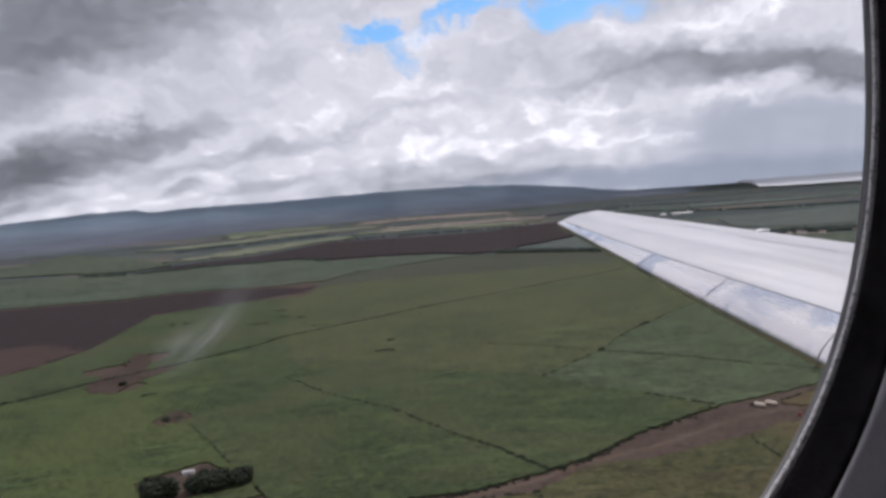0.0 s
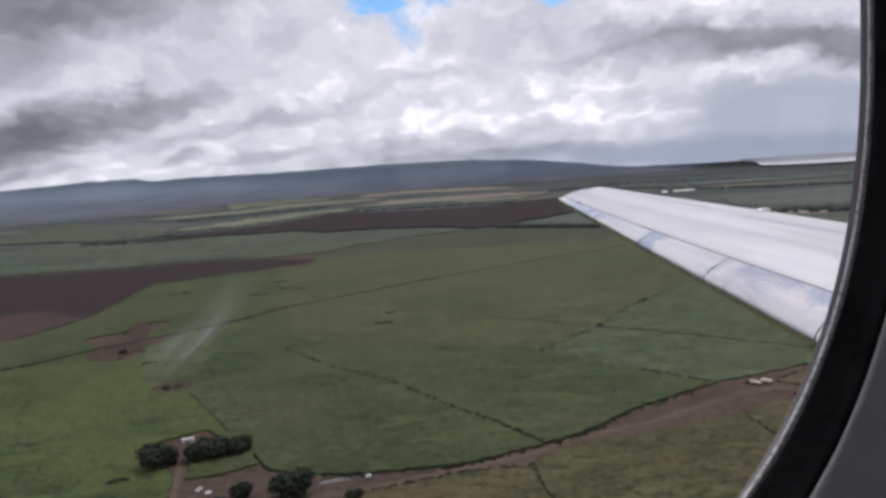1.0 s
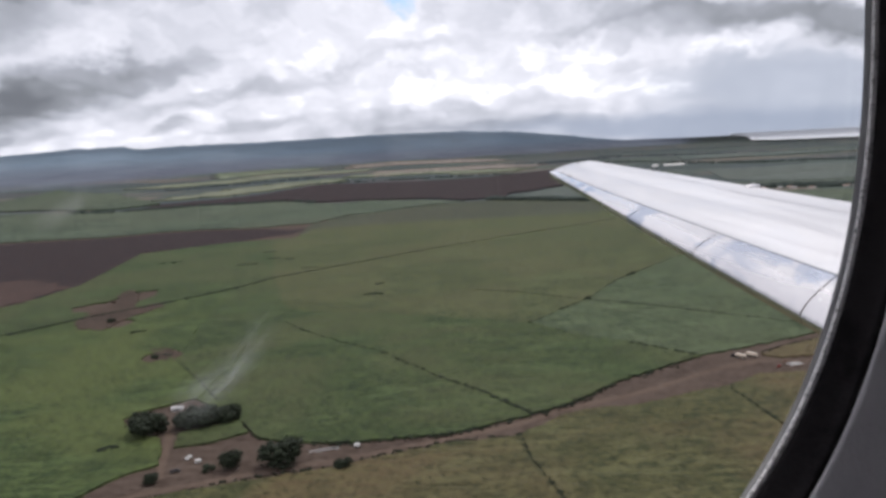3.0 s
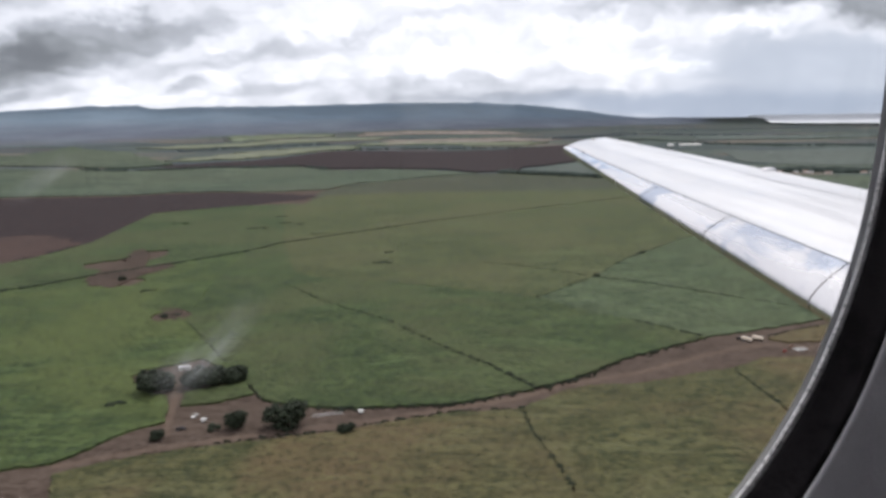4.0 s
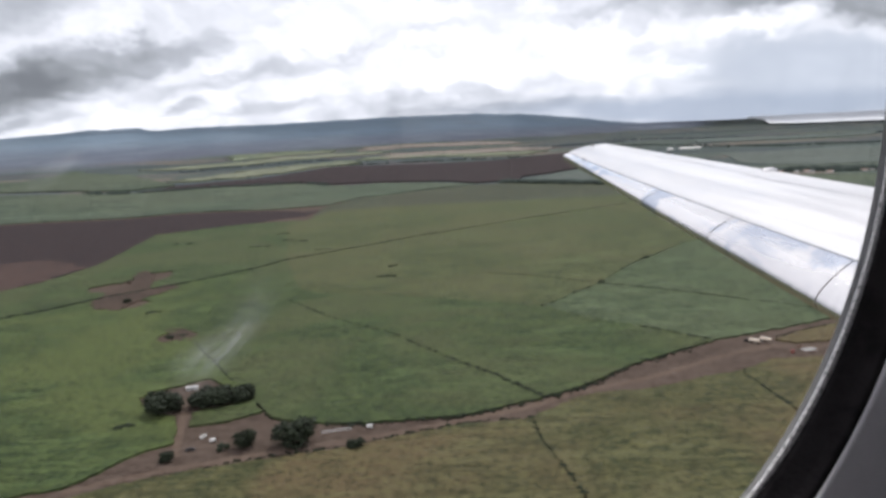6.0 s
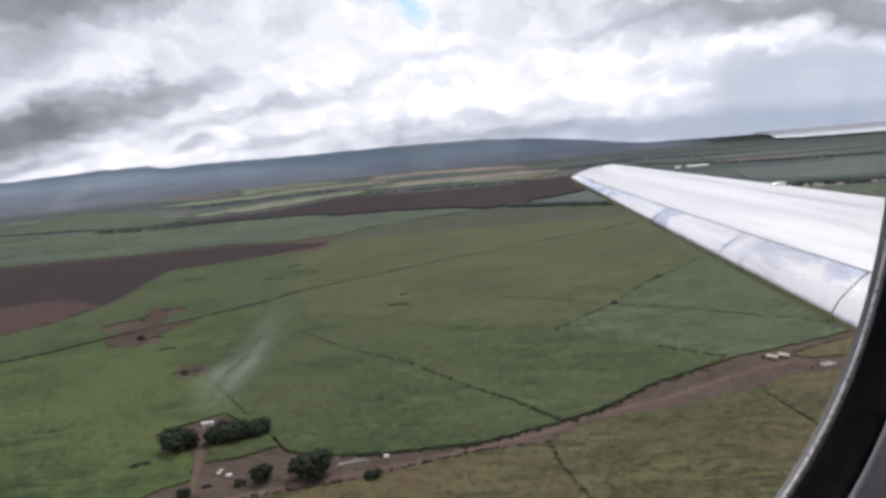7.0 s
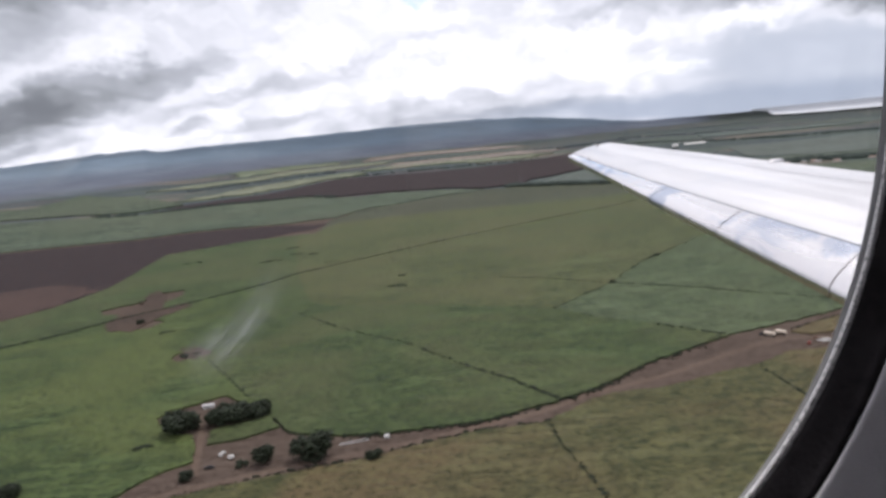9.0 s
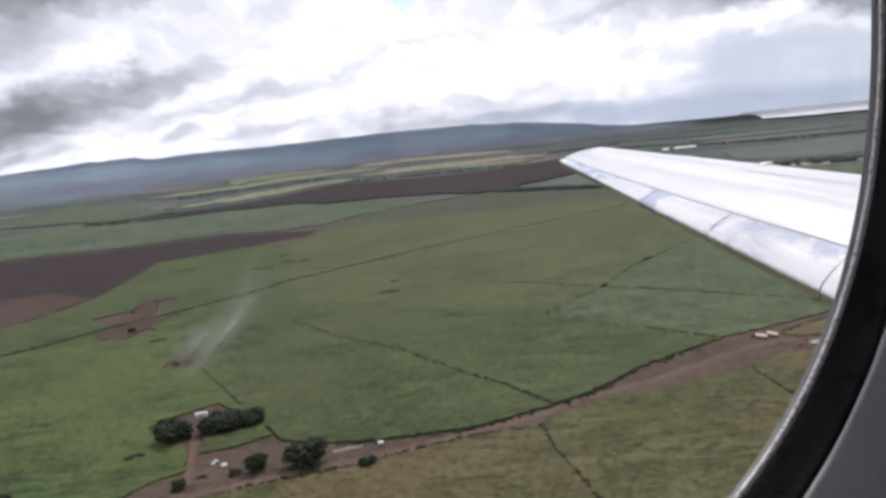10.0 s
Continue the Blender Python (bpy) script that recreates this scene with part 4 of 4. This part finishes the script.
def tank_trailer(x, y, turn):
    root = new("tank_trailer")
    tagged(root, "cream steel tank trailer parked on the dirt road", "tank trailer", "tank trailers")
    part("tank", capsule_bm((-3.6, 0, 2.2), (3.6, 0, 2.2), 1.25), CREAM, root, "cream-painted cylindrical tank", True)
    part("chassis", box_bm(0, 0, 0.75, 7.6, 1.0, 0.35, 0.03), DARK, root)
    for s in (-2.2, 2.2):
        part("saddle", box_bm(s, 0, 1.0, 0.4, 2.0, 0.55, 0.02), DARK, root)
    part("hatch", rod_bm((0, 0, 3.4), (0, 0, 3.62), 0.35, None, 12), TIN, root)
    for s in (-2.9, -1.8, 2.6):
        for w in (-1.0, 1.0):
            wheel(root, s, w, 0.5)
    part("drawbar", rod_bm((3.6, 0, 0.9), (5.2, 0, 0.7), 0.09), DARK, root)
    root.matrix_world = pose(x, y, 0, 0, 0, turn)
    return root


first = tank_trailer(210.7, 514.5, -48)
copy_thing(first, pose(219.5, 516.4, 0, 0, 0, -48))


def truck(label, x, y, turn, body_mat, name="pickup_truck", group="parked trucks"):
    root = new(name)
    tagged(root, label, "truck", group)
    body = part("body", box_bm(0, 0, 0.5, 5.2, 1.85, 0.6, 0.12), body_mat, root)
    part("cab", box_bm(0.5, 0, 1.1, 2.0, 1.7, 0.75, 0.1, 0.82), body_mat, root)
    part("windscreen", box_bm(1.42, 0, 1.16, 0.1, 1.4, 0.5, 0, 0.9), CAR_GLASS, root)
    part("rear_window", box_bm(-0.42, 0, 1.2, 0.08, 1.3, 0.4), CAR_GLASS, root)
    for w in (-0.86, 0.86):
        part("side_window", box_bm(0.5, w * 0.94, 1.2, 1.4, 0.08, 0.42), CAR_GLASS, root)
        part("headlight", box_bm(2.6, w * 0.75, 0.75, 0.05, 0.35, 0.18), TIN, root)
        part("bed_side", box_bm(-1.6, w, 1.1, 2.0, 0.08, 0.32), body_mat, root)
        for s in (-1.6, 1.6):
            wheel(root, s, w, 0.38, 0.25)
    part("tailgate", box_bm(-2.58, 0, 1.1, 0.08, 1.7, 0.32), body_mat, root)
    part("bumper", box_bm(2.66, 0, 0.5, 0.12, 1.8, 0.2, 0.03), DARK, root)
    root.matrix_world = pose(x, y, 0, 0, 0, turn)
    return root


truck("dark pickup truck parked beside the tank trailers", 207.4, 520.1, 40, DARK)
truck("white pickup truck parked in the dirt yard", -143.8, 383.8, 78, WHITE)
truck("dark old truck parked under the yard bushes", -145.4, 367.1, 20, DARK)
truck("dark red pickup parked on the dirt junction", 226.9, 489.6, 60, RED)


def water_cart(x, y, turn):
    root = new("trailer")
    tagged(root, "small white box trailer in the dirt yard", "trailer", "farm trailers")
    part("box", box_bm(0, 0, 0.6, 3.0, 1.7, 1.5, 0.05), WHITE, root)
    part("drawbar", rod_bm((1.5, 0, 0.6), (2.8, 0, 0.5), 0.06), DARK, root)
    for w in (-0.9, 0.9):
        wheel(root, 0, w, 0.36, 0.2)
    root.matrix_world = pose(x, y, 0, 0, 0, turn)


water_cart(-136.7, 377.4, 30)
water_cart(-52.4, 387.9, 10)


def pipe_stack(x, y, turn, count, length, label, mat, bore=0.3, gap=2.1):
    root = new("pipe_stack")
    tagged(root, label, "pipes", "pipe stacks")
    for i in range(count):
        part("pipe", rod_bm((-length / 2 + 0.3 * (i % 2), (i - count / 2) * gap, 0.38 + bore), (length / 2, (i - count / 2) * gap, 0.38 + bore), bore, None, 14), mat, root)
    for s in (-0.35, 0.35):
        part("bearer", box_bm(s * length, -gap / 2, 0, 0.3, count * gap + 0.2, 0.38), RUST, root)
    root.matrix_world = pose(x, y, 0, 0, 0, turn)


pipe_stack(239, 494.3, 18, 3, 10, "stack of white pipes on the bare ground", WHITE)
pipe_stack(-70.9, 386.8, 16, 2, 17, "long white pipes lying beside the field", TIN, 0.2, 2.4)


def drum(x, y):
    root = new("fuel_drum")
    tagged(root, "rusty steel drum standing on the dirt", "drum", "drums")
    part("shell", rod_bm((0, 0, 0), (0, 0, 1.3), 0.6, None, 16), RUST, root)
    for z in (0.42, 0.86):
        part("hoop", rod_bm((0, 0, z), (0, 0, z + 0.06), 0.63, None, 16), RUST, root)
    root.location = (x, y, 0)


drum(235.1, 499.8)
drum(237.7, 501.9)


# ---- aircraft ----
AFT, SIDE, UP = Vector((0.85139, 0.52453, -0.00361)).normalized(), Vector((-0.52454, 0.85136, -0.00723)).normalized(), Vector((-0.00072, 0.00805, 0.99997)).normalized()


def craft(side, aft, up):
    """Metres out over the wing, towards the tail and up from the seat's eye point."""
    return EYE + SIDE * side + AFT * aft + UP * up


aircraft = new("aircraft")
tagged(aircraft, "twin-engine jet airliner with a bare polished metal wing", "aircraft")


def lead(r):
    return 4.05 + 0.52 * r


def lift(r):
    return -2.041 + 0.124 * r


def chord(r):
    return 5.25 - 0.297 * r


def trail(r):
    """Height of the trailing edge over the leading edge."""
    return 0.50 - 0.028 * r


def slat_depth(r):
    return 0.74 - 0.0455 * r


def slat_rise(r):
    return max(0.035, 0.30 * (max(0, 14.5 - r) / 11) ** 1.6)


def loft(name, stations, section, mat, parent, label="", smooth=True):
    """Skins closed sections, one for each station, with both ends closed."""
    verts, faces = [], []
    for r in stations:
        ring = section(r)
        verts += [craft(r, lead(r) + c, lift(r) + h) for c, h in ring]
    n = len(ring)
    for i in range(len(stations) - 1):
        for j in range(n):
            a, b = i * n + j, i * n + (j + 1) % n
            faces.append((a, b, b + n, a + n))
    faces.append(tuple(range(n))[::-1])
    faces.append(tuple(range((len(stations) - 1) * n, len(stations) * n)))
    ob = mesh_ob(name, verts, faces, mat, parent, label, smooth)
    bm = bmesh.new()
    bm.from_mesh(ob.data)
    bmesh.ops.recalc_face_normals(bm, faces=bm.faces)
    for e in bm.edges:
        if len(e.link_faces) == 2 and e.calc_face_angle(0) > radians(40):
            e.smooth = False
    bm.to_mesh(ob.data)
    bm.free()
    return ob


def tip_cut(r):
    """How far the leading edge rounds back near the tip."""
    return float(np.interp(r, (12.45, 12.68, 12.82, 12.92, 12.98), (0, 0.03, 0.09, 0.20, 0.42)))


def wing_section(r):
    d, h, c, te = slat_depth(r), slat_rise(r), chord(r), trail(r)
    cut = tip_cut(r)
    k = 1 - 0.75 * min(1, cut / 0.62) ** 2
    top = [(d * 0.55 + cut, h * 0.55 - 0.14)]
    d0 = d * 0.96 + cut
    top.append((d0 + 0.015, h - 0.13 * k))
    top.append((d0 + 0.03, h - 0.07 * k))
    for s in (0.02, 0.045, 0.08, 0.15, 0.25, 0.37, 0.5, 0.65, 0.8, 0.92, 1.0):
        y = (h - 0.03) * (1 - s) + te * s + 0.032 * c * math.sin(math.pi * s ** 0.75) * k
        top.append((d0 + (c - d0) * s, y))
    low = [(c, te - 0.02)]
    for s in (0.8, 0.55, 0.3, 0.12):
        low.append((d0 + (c - d0) * s, te * s - 0.02 - 0.07 * c * k * math.sin(math.pi * min(1, 0.15 + (1 - s) * 0.6))))
    low.append((d * 0.6 + cut, h * 0.3 - 0.16 * k))
    return top + low


part_stations = [0.1 + 0.5 * i for i in range(25)] + [12.45, 12.68, 12.82, 12.92, 12.98]
wing = loft("wing", part_stations, wing_section, WING_SKIN, aircraft, "bare polished aluminium wing with soft streaks")


def slat_section(r):
    d, h = slat_depth(r), slat_rise(r)
    ring = [(0.26 * d, -0.12), (0.08 * d, -0.095), (0.015 * d, -0.055)]
    for s in (0, 0.03, 0.09, 0.2, 0.34, 0.5, 0.7, 0.88, 1.0):
        ring.append((d * s, h * s ** 0.62))
    ring += [(d, h - 0.014), (d * 0.72, h * 0.62 - 0.02), (d * 0.45, h * 0.3 - 0.05)]
    return ring


for a, b in ((0.5, 3.79), (3.81, 5.84), (5.862, 7.88), (7.902, 12.56)):
    k = 8
    slat = loft("slat", [a + (b - a) * i / k for i in range(k + 1)], slat_section, SLAT_SKIN, wing, "lowered shiny metal slat")

# end plates, brackets and seals in the slat joints
for r in (3.80, 5.85, 7.89):
    d, h = slat_depth(r), slat_rise(r)
    loft("slat_seal", [r - 0.011, r + 0.011], lambda q: [(0.03, -0.03), (d * 0.3, h * 0.36), (d * 0.97, h * 0.93), (d * 0.97, h * 0.7), (d * 0.3, -0.05)], SEAL_DARK if r > 4 else SEAL_SHADE_GREY, wing, "dark slat joint seal", False)


# thin grey strip added to draw the shaded slot line behind the slats
n = 40
span_rs = [0.6 + (12.5 - 0.6) * k / n for k in range(n + 1)]
v = []
for r in span_rs:
    d, h = slat_depth(r), slat_rise(r)
    for dc, dh in ((0.004, 0.002), (0.010, 0.009), (0.03, 0.006), (0.03, -0.02)):
        v.append(craft(r, lead(r) + d + dc, lift(r) + h + dh))
mesh_ob("slot_shade", v, [(4 * k + j, 4 * k + j + 1, 4 * k + j + 5, 4 * k + j + 4) for k in range(n) for j in range(3)], SEAL_SHADE_GREY, wing, "grey strip standing in for the shadow line behind the slats")


def spine(name, r, c, h, size, mat):
    bm = bmesh.new()
    bmesh.ops.create_uvsphere(bm, u_segments=16, v_segments=10, radius=1)
    bm.transform(Matrix.Translation(craft(r, lead(r) + c, lift(r) + h)) @ Matrix((SIDE, AFT, UP)).transposed().to_4x4() @ Matrix.Diagonal((*size, 1)))
    return part(name, bm, mat, wing, smooth=True)


spine("flap_fairing", 7.83, chord(7.83) - 0.02, trail(7.83), (0.085, 0.20, 0.048), WING_SKIN)
spine("tip_light", 12.55, chord(12.5) * 0.55, 0.17, (0.03, 0.08, 0.02), TIN)
spine("slat_stop", 11.6, slat_depth(11.6) + 0.02, slat_rise(11.6) + 0.01, (0.03, 0.03, 0.018), DARK)
for r in (12.8, 11.7, 10.6, 9.4):
    te = trail(r)
    a, b = craft(r, lead(r) + chord(r) - 0.02, lift(r) + te), craft(r, lead(r) + chord(r) + 0.16, lift(r) + te + 0.035)
    part("static_wick", rod_bm(a, b, 0.012, 0.006, 6), DARK, wing, "thin dark static wick")
# aileron and spoiler joints
for r0, r1, s in ((8.6, 12.2, 0.74), (4.4, 7.6, 0.66)):
    def rib(r, dc, s=s):
        d = slat_depth(r) * 0.96
        c, te, h = chord(r), trail(r), slat_rise(r)
        y = (h - 0.03) * (1 - s) + te * s + 0.032 * c * math.sin(math.pi * s ** 0.75)
        return craft(r, lead(r) + d + (c - d) * s + dc, lift(r) + y + 0.003)
    n = 14
    v = [rib(r0 + (r1 - r0) * k / n, dc) for k in range(n + 1) for dc in (-0.008, 0.008)]
    mesh_ob("hinge_gap", v, [(2 * k, 2 * k + 1, 2 * k + 3, 2 * k + 2) for k in range(n)], SEAL_DARK, wing, "dark hinge line")

# fuselage
SKIN_SIDE, HALF_W, HALF_H, MID_UP = 0.205, 1.67, 1.82, -0.35


def tube(name, mat, parent, shrink, label, stations, hole):
    verts, faces, seg = [], [], 72
    for aft, k in stations:
        for i in range(seg):
            a = 2 * math.pi * (i + 0.5) / seg
            w, h = HALF_W - shrink, HALF_H - shrink
            verts.append(craft(SKIN_SIDE - HALF_W + math.cos(a) * w * k, aft, MID_UP + math.sin(a) * h * k + (1 - k) * 0.35))
    for i in range(len(stations) - 1):
        for j in range(seg):
            a, b = i * seg + j, i * seg + (j + 1) % seg
            mid = (stations[i][0] + stations[i + 1][0]) / 2
            ang = 2 * math.pi * (j + 1) / seg
            if hole and -0.30 < mid < 0.52 and math.cos(ang) > 0 and abs(MID_UP + math.sin(ang) * HALF_H - 0.04) < 0.36:
                continue
            # unseen openings on the opposite side, added to let light into the cabin
            if hole and i % 2 and -4 < mid < 5.5 and math.cos(ang) < -0.3 and abs(MID_UP + math.sin(ang) * HALF_H - 0.1) < 0.34:
                continue
            faces.append((a, b, b + seg, a + seg))
    n = len(verts)
    faces += [tuple(range(seg))[::-1], tuple(range(n - seg, n))]
    return mesh_ob(name, verts, faces, mat, parent, label, True)


long_run = [-6 + 0.5 * i for i in range(11)] + [-0.8, -0.55, -0.30, -0.1, 0.1, 0.3, 0.52, 0.8] + [1 + 0.75 * i for i in range(16)]
outer = [(-9.4, 0.05), (-9.2, 0.25), (-8.7, 0.5), (-7.9, 0.75), (-7, 0.92)] + [(a, 1) for a in long_run] + [(14, 0.93), (16.5, 0.72), (19, 0.42), (20.5, 0.12)]
tube("fuselage", FUSE_PAINT, aircraft, 0.0, "white fuselage skin", outer, True)
cabin = tube("wall_cabin", PANEL, None, 0.075, "", [(a, 1) for a in long_run if -4.6 < a < 6], True)
tagged(cabin, "plain grey plastic cabin lining", "cabin wall", kind="structure")

bm = bmesh.new()
corners = [craft(s, a, u) for u in (-1.22, -1.14) for s, a in ((0.02, -4.4), (0.02, 5.6), (-2.9, 5.6), (-2.9, -4.4))]
vs = [bm.verts.new(c) for c in corners]
for f in ((0, 1, 2, 3), (7, 6, 5, 4), (0, 4, 5, 1), (1, 5, 6, 2), (2, 6, 7, 3), (3, 7, 4, 0)):
    bm.faces.new([vs[i] for i in f])
bmesh.ops.recalc_face_normals(bm, faces=bm.faces)
tagged(part("floor_cabin", bm, PANEL, None), "plain grey cabin floor", "floor", kind="structure")

# window
W_AFT, W_UP, W_A, W_B, W_N = 0.07738, 0.04460, 0.19650, 0.18715, 2.36379


def rim_point(ang, s, depth):
    c, q = math.cos(ang), math.sin(ang)
    a = math.copysign(abs(c) ** (2 / W_N), c) * W_A * s
    u = math.copysign(abs(q) ** (2 / W_N), q) * W_B * s
    return craft(depth, W_AFT + a, W_UP + u)


def ring_mesh(name, loops, mat, parent, label="", closed=False, smooth=True):
    n = 128
    verts = [rim_point(2 * math.pi * i / n, s, d) for s, d in loops for i in range(n)]
    faces = []
    m = len(loops)
    for k in range(m if closed else m - 1):
        for i in range(n):
            a, b = k * n + i, k * n + (i + 1) % n
            c, d = (k + 1) % m * n + (i + 1) % n, (k + 1) % m * n + i
            faces.append((a, b, c, d))
    return mesh_ob(name, verts, faces, mat, parent, label, smooth)


window = new("window_1")
tagged(window, "rounded aircraft cabin window with a black rubber seal", "window", kind="structure")
ring_mesh("window_frame", [(1.0, 0.1486), (1.0, 0.1477), (1.002, 0.1473), (1.007, 0.1470), (1.010, 0.1471), (1.010, 0.1486)], RETAINER, window, "chipped pale metal retaining ring", True)
ring_mesh("gasket", [(1.008, 0.1486), (1.009, 0.1466), (1.016, 0.1455), (1.040, 0.1428), (1.055, 0.1400), (1.060, 0.1375), (1.060, 0.1486)], RUBBER, window, "black rubber gasket", True)
ring_mesh("reveal", [(1.058, 0.146), (1.060, 0.1374), (1.062, 0.1366), (1.068, 0.1360), (1.3, 0.1325), (1.7, 0.1285), (2.3, 0.128), (2.3, 0.15), (1.4, 0.155), (1.060, 0.155)], PANEL, window, "grey plastic window surround", True)
ring_mesh("outer_frame", [(1.03, 0.1545), (1.72, 0.206), (1.80, 0.212), (2.4, 0.206), (2.5, 0.19), (2.3, 0.158)], FUSE_PAINT, window, "outer window frame", True)


def disc(name, s, depth, thick, mat):
    n = 128
    verts = [rim_point(2 * math.pi * i / n, s, d) for d in (depth, depth + thick) for i in range(n)]
    faces = [tuple(range(n)), tuple(range(n, 2 * n))[::-1]] + [(i, n + i, n + (i + 1) % n, (i + 1) % n) for i in range(n)]
    ob = mesh_ob(name, verts, faces, mat, window, "clear scratched acrylic pane")
    ob.visible_shadow = False
    return ob


disc("pane", 1.012, 0.1495, 0.003, PANE)


def smudge(pts, width, label):
    """A thin smear along a curve on the pane."""
    n = len(pts)
    verts, faces, uv = [], [], []
    for i, (a, u) in enumerate(pts):
        p, q = pts[max(0, i - 1)], pts[min(n - 1, i + 1)]
        t = Vector((q[0] - p[0], q[1] - p[1])).normalized()
        for k in (-1, 1):
            verts.append(craft(0.1492, a - t.y * k * width / 2, u + t.x * k * width / 2))
            uv.append((i / (n - 1), (k + 1) / 2))
    for i in range(n - 1):
        faces.append((2 * i, 2 * i + 1, 2 * i + 3, 2 * i + 2))
    ob = mesh_ob("smear", verts, faces, SMUDGE, window, label)
    layer = ob.data.uv_layers.new(name="UVMap")
    for poly in ob.data.polygons:
        for li, vi in zip(poly.loop_indices, poly.vertices):
            layer.data[li].uv = uv[vi]
    ob.visible_shadow = False


smudge([(0.0206, -0.0438), (0.0271, -0.0407), (0.0328, -0.0366), (0.0375, -0.0322), (0.0417, -0.0270), (0.0456, -0.0210)], 0.0105, "broad faint pale smear")
smudge([(0.0258, -0.0419), (0.0301, -0.0396), (0.0340, -0.0363), (0.0374, -0.0328), (0.0410, -0.0281)], 0.0024, "thin pale wiped streak")
smudge([(0.0222, -0.0400), (0.0258, -0.0375), (0.0289, -0.0358), (0.0325, -0.0338)], 0.0066, "small cloudy smear")
smudge([(0.0010, -0.0030), (0.0066, 0.0001), (0.0102, 0.0028), (0.0125, 0.0060)], 0.0050, "faint pale smear")
